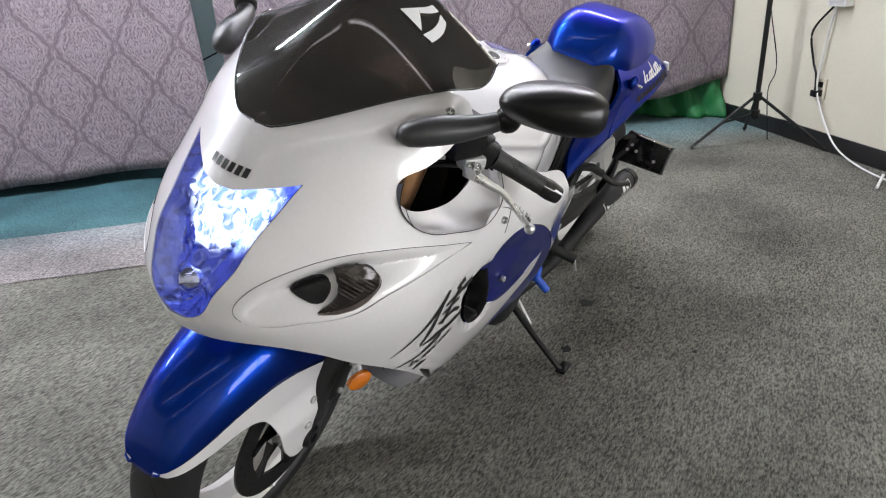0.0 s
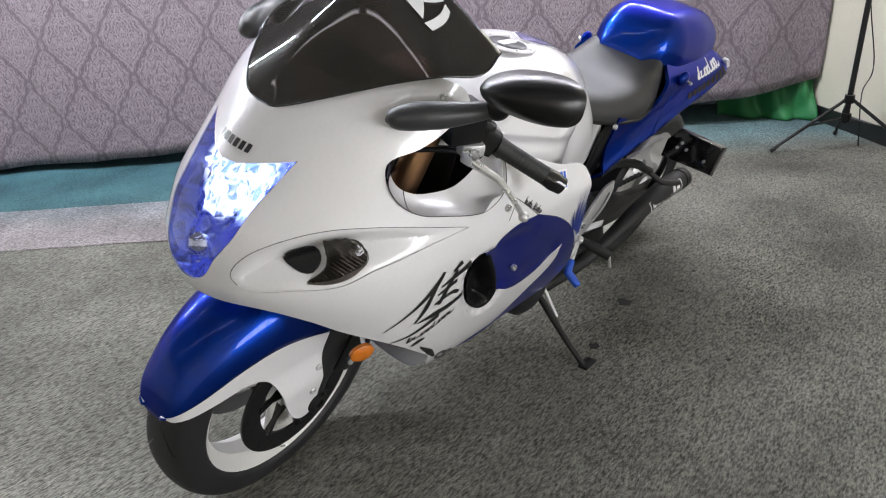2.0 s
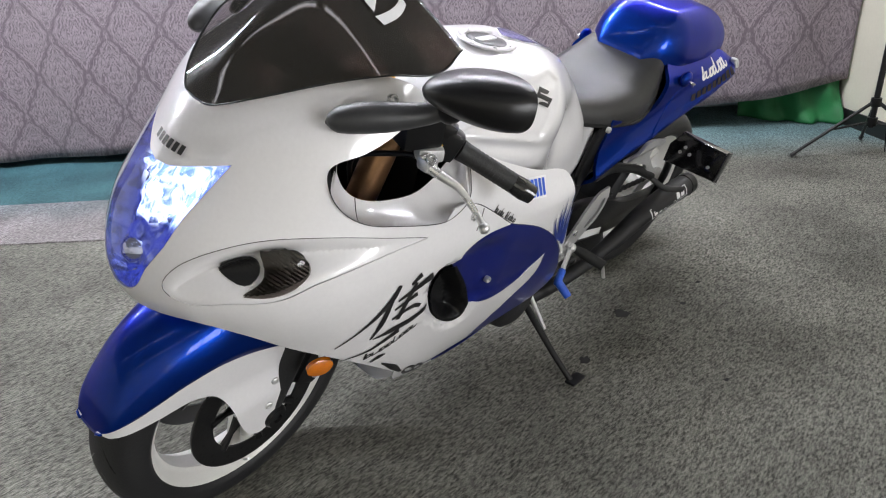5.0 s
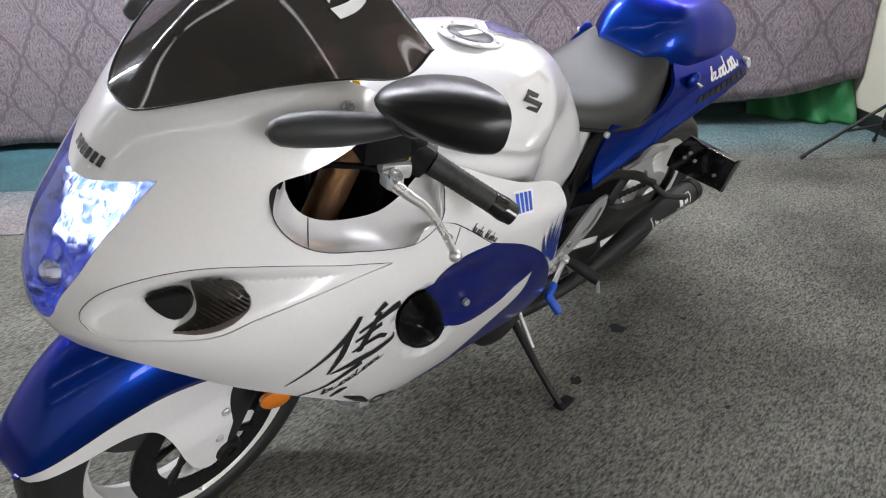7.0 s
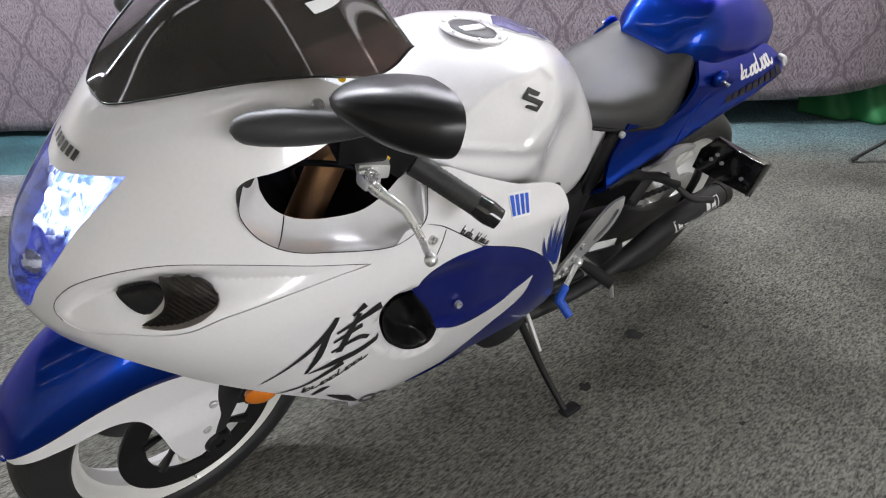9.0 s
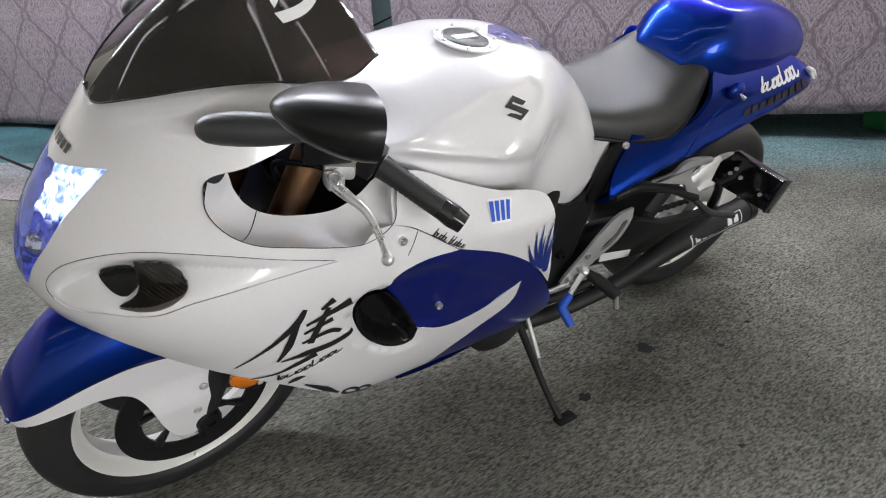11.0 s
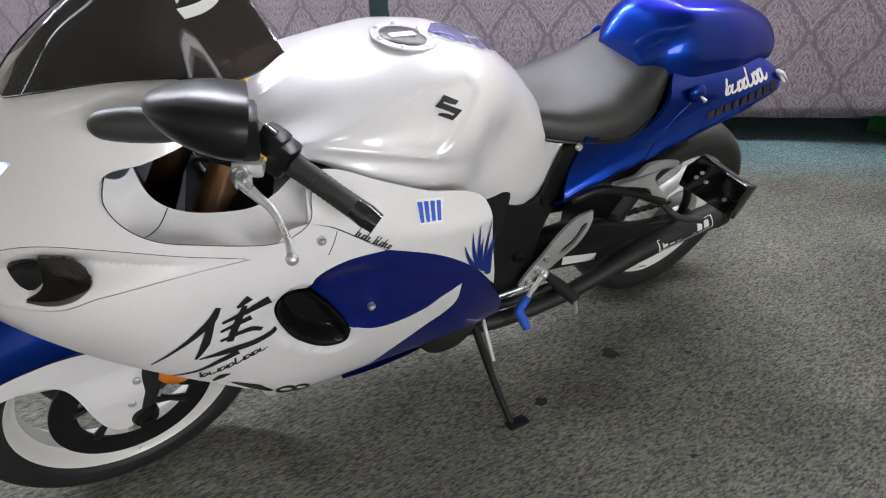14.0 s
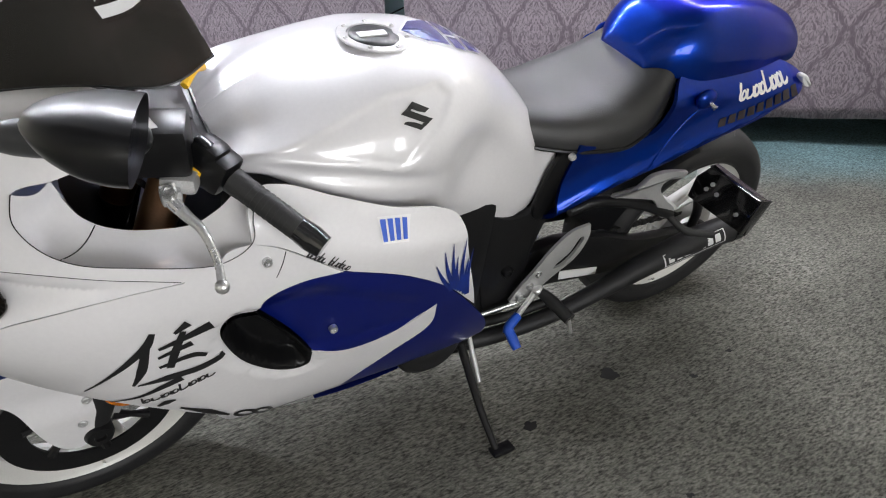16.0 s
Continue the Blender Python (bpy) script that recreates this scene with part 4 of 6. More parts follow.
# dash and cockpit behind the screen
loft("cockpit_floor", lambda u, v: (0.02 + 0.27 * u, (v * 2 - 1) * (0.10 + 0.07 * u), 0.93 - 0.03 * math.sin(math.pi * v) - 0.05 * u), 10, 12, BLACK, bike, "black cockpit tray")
box("instrument_panel", (0.13, 0, 0.965), (0.05, 0.22, 0.07), BLACK, bike, "black instrument cluster", Matrix.Rotation(radians(-35), 3, "Y"), 0.015)
# Black sheet stands in for the shaded hollow below the handlebar.
loft("cockpit_shade", lambda u, v: (0.085 + 0.20 * u, (v * 2 - 1) * 0.150, 0.86 - 0.33 * math.sin(math.pi * u) ** 0.5), 12, 6, BLACK, bike, "black sheet standing for the shade below the handlebar")

# fuel tank
def tank_row(x):
    top = float(smooth(x, [0.265, 0.30, 0.34, 0.41, 0.50, 0.58, 0.66, 0.73, 0.80, 0.86, 0.915, 0.94], [0.835, 0.862, 0.888, 0.918, 0.939, 0.948, 0.947, 0.932, 0.892, 0.838, 0.775, 0.740]))
    w = float(smooth(x, [0.265, 0.30, 0.36, 0.45, 0.55, 0.63, 0.70, 0.78, 0.86, 0.94], [0.115, 0.155, 0.190, 0.208, 0.213, 0.200, 0.172, 0.146, 0.130, 0.118]))
    low = float(smooth(x, [0.265, 0.33, 0.41, 0.486, 0.55, 0.63, 0.70, 0.80, 0.857, 0.905, 0.93, 0.94], [0.83, 0.835, 0.795, 0.745, 0.712, 0.672, 0.625, 0.582, 0.565, 0.590, 0.64, 0.69]))
    return top, w, low


FLANK = [(0.335, 0.872), (0.54, 0.924), (0.635, 0.928), (0.662, 0.905), (0.550, 0.818), (0.43, 0.848)]


def inside_flank(x, z):
    """How far inside the flat flank panel a place lies."""
    best = 1.0
    for (x0, z0), (x1, z1) in zip(FLANK, FLANK[1:] + FLANK[:1]):
        best = min(best, ((z1 - z0) * (x - x0) - (x1 - x0) * (z - z0)) / math.hypot(x1 - x0, z1 - z0))
    return best


def tank(u, v):
    x = 0.265 + 0.675 * u
    top, w, low = tank_row(x)
    side, t = (-1, 1 - v * 2) if v < 0.5 else (1, v * 2 - 1)
    wl = w * float(smooth(x, [0.265, 0.5, 0.7, 0.8, 0.94], [0.95, 0.92, 0.84, 0.92, 0.96]))
    flat = float(smooth(x, [0.265, 0.4, 0.6, 0.8, 0.94], [0.55, 0.62, 0.60, 0.55, 0.5]))
    waist = low + (top - low) * 0.5
    ys = [0, flat * w * 0.5, flat * w, 0.93 * w, w, 0.5 * (w + wl) + 0.004, wl]
    drop = top - low
    zs = [top, top - 0.004, top - 0.016, top - min(0.075, 0.33 * drop), top - min(0.12, 0.55 * drop), low + 0.18 * drop, low]
    ss = [0, 0.2, 0.38, 0.62, 0.74, 0.92, 1.0]
    y, z = float(smooth(t, ss, ys)), float(smooth(t, ss, zs))
    knee = math.exp(-(((x - 0.735) / 0.075) ** 2) - ((z - 0.775) / 0.075) ** 2)
    fold = math.exp(-(((x - 0.46) / 0.13) ** 2) - ((z - 0.822 + 0.25 * (x - 0.47)) / 0.016) ** 2)
    y -= 0.024 * knee + 0.013 * fold
    k = 0.0075 * rise(inside_flank(x, z) / 0.013)
    y -= k
    return (x, side * max(y, 0 if t == 0 else 0.0005), z)


tank_ob = loft("fuel_tank", tank, 150, 150, WHITE, bike, "pearl white fuel tank")
CAP = Matrix.Translation((0.580, -0.002, 0.9445)) @ Matrix.Rotation(radians(3), 4, "Y") @ Matrix.Rotation(radians(90), 4, "X")
lathe("cap_ring", [(0.0, 0.0), (0.062, 0.0), (0.064, 0.002), (0.062, 0.004), (0.047, 0.0045), (0.046, 0.002)], WHITE, tank_ob, "pearl white filler ring", 48, CAP)
lathe("filler_cap", [(0.0, 0.006), (0.030, 0.0055), (0.041, 0.0045), (0.043, 0.003), (0.043, 0.0)], BLACK_METAL, tank_ob, "dark grey filler cap", 48, CAP)
box("key_flap", (0.575, -0.004, 0.9512), (0.05, 0.018, 0.004), DULL_ALLOY, tank_ob, "grey key flap", None, 0.0015)
for i in range(7):
    a = 2 * math.pi * i / 7 + 0.3
    bolt("cap_screw", CAP @ Vector((0.0545 * math.cos(a), 0.003, 0.0545 * math.sin(a))), 0.0042, ALLOY, tank_ob, (0, 0, 1), 0.004)


def on_tank(x, z, side=-1):
    """The tank's flank at x and z."""
    lo, hi = 0.0, 0.5
    best = min((abs(tank((x - 0.265) / 0.675, v)[2] - z), v) for v in np.linspace(0.0, 0.42, 160))[1]
    p = np.array(tank((x - 0.265) / 0.675, best))
    p[1] *= -side
    return p


def on_tank_top(x, y):
    u = (x - 0.265) / 0.675
    v = min((abs(tank(u, v)[1] - y), v) for v in np.linspace(0.3, 0.7, 25))[1]
    v = min((abs(tank(u, v)[1] - y), v) for v in np.linspace(v - 0.02, v + 0.02, 25))[1]
    return np.array(tank((x - 0.265) / 0.675, v))


def decal(name, polys, place, mat, parent, label="", lift=0.0012, n=1):
    """Thin stickers: plane outlines laid on a surface."""
    bm = bmesh.new()
    for poly in polys:
        poly = np.asarray(poly, float)
        c = poly.mean(0)
        pts = []
        for i in range(len(poly)):
            for t in np.arange(n) / n:
                pts.append(poly[i] * (1 - t) + poly[(i + 1) % len(poly)] * t)
        rings = [[c + (q - c) * k for q in pts] for k in (1.0, 0.66, 0.33)]
        e = 0.002
        vs = []
        for r in rings + [[c]]:
            row = []
            for q in r:
                p = np.array(place(*q), float)
                g = np.cross(np.array(place(q[0] + e, q[1]), float) - p, np.array(place(q[0], q[1] + e), float) - p)
                g /= np.linalg.norm(g) + 1e-12
                if g[1] * p[1] < 0 and abs(p[1]) > 0.05 or (abs(p[1]) <= 0.05 and g[2] < 0):
                    g = -g
                row.append(bm.verts.new(tuple(p + g * lift)))
            vs.append(row)
        m = len(pts)
        for a, b in zip(vs[:-2], vs[1:-1]):
            for i in range(m):
                bm.faces.new((a[i], a[(i + 1) % m], b[(i + 1) % m], b[i]))
        for i in range(m):
            bm.faces.new((vs[-2][i], vs[-2][(i + 1) % m], vs[-1][0]))
    bmesh.ops.remove_doubles(bm, verts=bm.verts, dist=2e-5)
    return part(name, bm, mat, parent, label, 180)


def brush(points, widths, n=6):
    """A brush stroke's outline along a line, thick and thin."""
    out = []
    p = curve(points, n, closed=False)
    w = np.interp(np.linspace(0, 1, len(p)), np.linspace(0, 1, len(widths)), widths)
    t = np.gradient(p, axis=0)
    t /= np.linalg.norm(t, axis=1)[:, None] + 1e-12
    s = np.stack([-t[:, 1], t[:, 0]], -1)
    quads = []
    for i in range(len(p) - 1):
        quads.append([p[i] + s[i] * w[i], p[i + 1] + s[i + 1] * w[i + 1], p[i + 1] - s[i + 1] * w[i + 1], p[i] - s[i] * w[i]])
    return quads


def on_side(x, z, side=-1):
    return (x, side * (half_width(x, z) - (swoosh_depth(x, z))), z)


for stroke in (
    brush([(0.036, 0.578), (0.074, 0.614), (0.108, 0.643), (0.131, 0.665), (0.143, 0.688)], [0.0009, 0.0029, 0.0058, 0.0072, 0.0043]),
    brush([(0.130, 0.662), (0.116, 0.612), (0.099, 0.577)], [0.0058, 0.0072, 0.0022]),
    brush([(0.170, 0.676), (0.191, 0.690)], [0.0029, 0.0072]),
    brush([(0.145, 0.650), (0.183, 0.661), (0.221, 0.674)], [0.0029, 0.0058, 0.0087]),
    brush([(0.141, 0.631), (0.190, 0.645)], [0.0029, 0.0058]),
    brush([(0.139, 0.608), (0.187, 0.616), (0.206, 0.607)], [0.0029, 0.0058, 0.0043]),
    brush([(0.182, 0.676), (0.166, 0.637), (0.153, 0.600)], [0.0043, 0.0065, 0.0058]),
    brush([(0.104, 0.575), (0.146, 0.577), (0.191, 0.578), (0.230, 0.592)], [0.0014, 0.0072, 0.0072, 0.0058]),
    brush([(0.060, 0.532), (0.100, 0.540), (0.135, 0.556), (0.165, 0.566)], [0.0012, 0.0029, 0.0058, 0.0072]),
    brush([(0.120, 0.494), (0.135, 0.504), (0.148, 0.506)], [0.0029, 0.0072, 0.0014]),
):
    decal("brush_stroke", stroke, on_side, DECAL, bike, "black brush stroke of the emblem")
def script_bars(start, end, count, height, tall, weight):
    """A row of slanted bars, ovals and joining strokes in the manner of script."""
    a, b = np.array(start), np.array(end)
    along = (b - a) / count
    p = np.linalg.norm(along)
    t = along / p
    up = np.array((-t[1], t[0]))
    slant = up + 0.35 * t
    out = []
    for i in range(count):
        o = a + along * i
        out += brush([tuple(o), tuple(o + slant * height * (1.75 if i in tall else 1.0))], [weight, weight], 1)
        if i % 3 != 1:
            c = o + t * 0.48 * p + slant * 0.5 * height
            out += brush([tuple(c + t * 0.30 * p * math.cos(k) + slant * 0.45 * height * math.sin(k)) for k in np.linspace(0, 2 * math.pi, 7)], [0.8 * weight, 0.8 * weight], 2)
        out += brush([tuple(o), tuple(o + t * 0.55 * p + up * 0.05 * height), tuple(o + t * p + up * 0.4 * height)], [0.7 * weight, 0.9 * weight, 0.5 * weight], 2)
    return out


letters = script_bars((0.102, 0.514), (0.214, 0.550), 8, 0.0105, (0, 4), 0.0017)
decal("fairing_lettering", letters, on_side, DECAL, bike, "small black script bars")
rings = []
for cx, cz, rx in ((0.250, 0.372, 0.017), (0.282, 0.354, 0.015)):
    rings += brush([(cx + rx * math.cos(t), cz - 0.55 * rx * math.cos(t) + 0.013 * math.sin(t)) for t in np.linspace(0, 2 * math.pi, 13)], [0.0042, 0.0042])
decal("belly_marks", rings, on_side, DECAL, bike, "black round marks near the belly edge")
decal("belly_vent", brush([(0.150, 0.472), (0.190, 0.430), (0.222, 0.388)], [0.002, 0.008, 0.003]), on_side, DECAL, bike, "black slot at the lower edge")


def on_nose(y, z):
    """The nose near the centre line, by y and z."""
    a = np.linspace(0, 0.6, 400)
    x = float(nose_x(z)) + a * a
    w = half_width(x, z)
    return (float(np.interp(abs(y), w, x)), y, z)


marks = []
for i in range(6):
    y = 0.032 - 0.0125 * i
    zc = 0.879
    marks += [[(y, zc - 0.0060), (y - 0.0086, zc - 0.0060), (y - 0.0091, zc + 0.0060), (y - 0.0005, zc + 0.0060)]]
decal("nose_lettering", marks, on_nose, DECAL, bike, "row of black letter blocks", 0.0015)

# tank emblem and side stickers
s_shape = [[(258, 542), (350, 572), (325, 596), (254, 577)], [(258, 542), (254, 577), (247, 585), (202, 607)], [(202, 607), (247, 585), (372, 626), (322, 648)], [(372, 626), (312, 692), (312, 657), (322, 648)], [(218, 660), (238, 640), (312, 657), (312, 692)]]
s_shape = [[(0.5381 + 0.000327 * a - 0.000083 * b, 1.0340 - 0.000053 * a - 0.000207 * b) for a, b in quad] for quad in s_shape]
decal("tank_emblem", s_shape, lambda x, z: on_tank(x, z), DECAL, tank_ob, "black angular emblem", 0.002, 2)
PAD = [[(0.630, 0.0), (0.660, -0.040), (0.700, -0.052), (0.700, 0.052), (0.660, 0.040)], [(0.707, -0.056), (0.728, -0.056), (0.728, -0.018), (0.707, -0.018)], [(0.707, -0.010), (0.728, -0.010), (0.728, 0.056), (0.707, 0.056)],
       [(0.736, -0.054), (0.766, -0.042), (0.766, -0.008), (0.736, -0.008)], [(0.736, 0.0), (0.766, 0.0), (0.766, 0.042), (0.736, 0.054)]]
decal("tank_pad", PAD, on_tank_top, PAD_BLUE, tank_ob, "violet-blue segmented tank pad", 0.0025, 3)
decal("pad_border", [[(np.mean(q, 0) + (np.array(c) - np.mean(q, 0)) * 1.13) for c in q] for q in PAD], on_tank_top, DECAL_WHITE, tank_ob, "white pad border", 0.0015, 3)


def on_cowl(x, z):
    return (x, -side_width(x, z), z)


decal("sticker_back", [[(0.487, 0.774), (0.545, 0.765), (0.535, 0.728), (0.490, 0.735)]], on_cowl, DECAL_WHITE, bike, "white sticker ground", 0.0012, 3)
decal("sticker_marks", [[(0.490 + 0.013 * i, 0.770 - 0.002 * i), (0.500 + 0.0125 * i, 0.768 - 0.002 * i), (0.4985 + 0.0115 * i, 0.737 - 0.0015 * i), (0.491 + 0.0115 * i, 0.738 - 0.0015 * i)] for i in range(4)], on_cowl, DECAL_BLUE, bike, "blue letter blocks on the sticker", 0.002)
script = script_bars((0.366, 0.752), (0.392, 0.733), 5, 0.0085, (0, 3), 0.0010) + script_bars((0.397, 0.730), (0.428, 0.709), 6, 0.0085, (0, 1, 3), 0.0010)
decal("cowl_lettering", script, on_cowl, DECAL, bike, "small black script bars")
for x0, z0, x1, z1 in ((0.632, 0.582, 0.588, 0.662), (0.636, 0.586, 0.601, 0.690), (0.642, 0.580, 0.617, 0.702), (0.648, 0.575, 0.631, 0.668), (0.654, 0.570, 0.644, 0.705), (0.662, 0.560, 0.657, 0.655), (0.668, 0.555, 0.664, 0.672)):
    decal("flame", brush([(x0, z0), (0.5 * (x0 + x1) - 0.004, 0.5 * (z0 + z1)), (x1, z1)], [0.0055, 0.0036, 0.0004], 4), on_cowl, FLAME_BLUE, bike, "dark blue flame sticker", 0.0022)
for at in ((0.408, -0.268, 0.567), (0.310, -0.2715, 0.760)):
    bolt("fairing_bolt", at, 0.0075, ALLOY, bike, (0, -1, 0.1), 0.006, "silver fairing bolt")
bolt("fairing_bolt", (0.145, -float(half_width(0.145, 0.985)) - 0.001, 0.985), 0.008, ALLOY, bike, (-0.1, -1, 0.5), 0.006, "silver fairing bolt")
tube("seam", [(x, -float(half_width(x, z)) - 0.0003, z) for x, z in ((0.338, 0.768), (0.331, 0.750), (0.320, 0.730))], 0.0007, BLACK, bike, "panel seam", 6)

# seat
def seat(u, v):
    x = 0.845 + 0.40 * u
    top = float(smooth(x, [0.845, 0.87, 0.95, 1.05, 1.15, 1.21, 1.245], [0.790, 0.806, 0.802, 0.815, 0.852, 0.885, 0.880]))
    w = float(smooth(x, [0.845, 0.90, 0.98, 1.08, 1.16, 1.22, 1.245], [0.100, 0.122, 0.146, 0.160, 0.148, 0.118, 0.080]))
    low = float(smooth(x, [0.845, 0.90, 1.0, 1.08, 1.15, 1.205, 1.245], [0.745, 0.734, 0.724, 0.722, 0.745, 0.790, 0.845]))
    a = math.pi * v
    c, s = math.cos(a), math.sin(a)
    e = 0.62
    y = -math.copysign(abs(c) ** e, c) * w
    z = low + (top - low) * s ** 0.75 - 0.010 * math.exp(-((c / 0.5) ** 2))
    return (x - 0.03 * (1 - s) * (1 - u) * 0.0, y, z)


saddle = loft("seat", seat, 44, 40, LEATHER, bike, "black vinyl rider seat", caps=True)
tube("seat_piping", [(x, -float(smooth(x, [0.845, 0.90, 0.98, 1.08, 1.16, 1.22], [0.100, 0.122, 0.146, 0.160, 0.148, 0.118])), float(smooth(x, [0.845, 0.90, 1.0, 1.08, 1.15, 1.205, 1.245], [0.745, 0.734, 0.724, 0.722, 0.745, 0.790, 0.845]))) for x in np.linspace(0.848, 1.222, 12)], 0.005, BLACK, saddle, "", 8, 3)

# tail
def hump(u, v):
    x = 1.160 + 0.500 * u
    top = float(smooth(x, [1.160, 1.18, 1.21, 1.27, 1.36, 1.46, 1.57, 1.66], [0.862, 0.908, 0.945, 0.970, 0.976, 0.964, 0.930, 0.862]))
    w = float(smooth(x, [1.160, 1.20, 1.29, 1.40, 1.51, 1.60, 1.66], [0.070, 0.112, 0.140, 0.142, 0.130, 0.108, 0.055]))
    low = float(smooth(x, [1.160, 1.21, 1.32, 1.45, 1.54, 1.66], [0.845, 0.842, 0.822, 0.828, 0.838, 0.835]))
    a = math.pi * v
    c, s = math.cos(a), math.sin(a)
    y = -math.copysign(abs(c) ** 0.62, c) * w
    z = low + (top - low) * s ** 0.78
    rib = 0.003 * math.exp(-(((abs(y) - 0.55 * w) / (0.16 * w)) ** 2)) * rise((x - 1.2) / 0.1)
    return (x, y, z + rib * s)


loft("tail_hump", hump, 60, 56, BLUE, bike, "candy blue single-seat tail hump", caps=True)
TAIL = curve([(0.932, 0.556, 1), (0.950, 0.650), (0.972, 0.742, 1), (1.08, 0.728), (1.165, 0.752), (1.205, 0.835), (1.27, 0.858), (1.40, 0.862), (1.50, 0.856), (1.56, 0.838), (1.590, 0.812), (1.578, 0.790, 1), (1.50, 0.755), (1.33, 0.699), (1.166, 0.641), (1.06, 0.608)], 8)


def tail_width(x, z):
    low = float(smooth(x, [0.93, 1.06, 1.166, 1.33, 1.50, 1.60], [0.556, 0.608, 0.641, 0.699, 0.755, 0.795]))
    h = z - low
    w = float(smooth(x, [0.93, 1.1, 1.27, 1.45, 1.53, 1.60], [0.160, 0.172, 0.182, 0.192, 0.190, 0.150]))
    roll = -0.075 * rise((z - 0.79) / 0.09) ** 1.5 if x > 1.12 else 0.0
    crest = 0.012 * math.exp(-(((h - 0.032) / 0.012) ** 2)) - 0.014 * rise((h - 0.04) / 0.06)
    tuck = -0.025 * rise((0.022 - h) / 0.03)
    return max(w + crest + roll * rise((x - 1.12) / 0.08) + tuck, 0.05)


for side in (-1, 1):
    sheet("tail_panel", TAIL, [], flank(side, tail_width), 0.012, BLUE, bike, "candy blue tail panel", 0.01)
    loft("under_tail", lambda u, v: (lambda x, z0: (x, side * (tail_width(x, z0 + 0.002) - 0.006 - 0.12 * v), z0 + 0.004 + 0.02 * v))(1.0 + 0.57 * u, float(smooth(1.0 + 0.57 * u, [0.93, 1.06, 1.166, 1.33, 1.50, 1.60], [0.556, 0.608, 0.641, 0.699, 0.755, 0.795]))), 30, 4, BLACK, bike, "black under-tail tray")
    ball("grab_knob", (1.262, side * 0.172, 0.815), 0.022, (1.2, 0.6, 1.0), BLUE, bike, "blue knob cover")
    tube("tie_hook", [(1.262, side * 0.175, 0.815), (1.268, side * 0.198, 0.806)], [0.005, 0.0035, 0.006], ALLOY, bike, "chrome tie hook")
    # White plate at the tail's rear corner.
    slab("tail_corner", curve([(1.548, 0.836), (1.588, 0.815), (1.594, 0.803), (1.570, 0.808)], 5), side * 0.166, side * 0.186, DECAL_WHITE, bike, "pale rear corner of the tail", 0.006)


def on_tail(x, z):
    return (x, -tail_width(x, z), z)


tail_text = script_bars((1.368, 0.797), (1.516, 0.822), 8, 0.017, (0, 4), 0.0030)
decal("tail_lettering", tail_text, on_tail, DECAL_WHITE, bike, "white script bars on the tail", 0.002)
for i in range(9):
    x, z = 1.32 + 0.024 * i, 0.744 + 0.0065 * i
    decal("tail_mark", [[(x, z), (x + 0.018, z + 0.004), (x + 0.020, z + 0.022), (x + 0.003, z + 0.018)]], on_tail, DARK_RED, bike, "dark letter block on the tail", 0.002)

for line in ([(1.275, 0.800), (1.235, 0.762), (1.190, 0.712), (1.150, 0.668)], [(1.150, 0.668), (1.24, 0.686), (1.34, 0.722), (1.45, 0.760), (1.56, 0.800)], [(1.150, 0.650), (1.07, 0.628), (0.99, 0.595), (0.950, 0.575)]):
    tube("tail_crease", [np.array(on_tail(x, z)) + (0, 0.0012, 0) for x, z in line], 0.0028, BLUE, bike, "raised candy blue crease", 10, 6)

# wheels
STEER = -7.8
AXLE_X = -0.0136
STEERED = Matrix.Translation((0.0, 0, 0.29)) @ Matrix.Rotation(radians(-STEER), 4, "Z") @ Matrix.Translation((0, 0, -0.29))


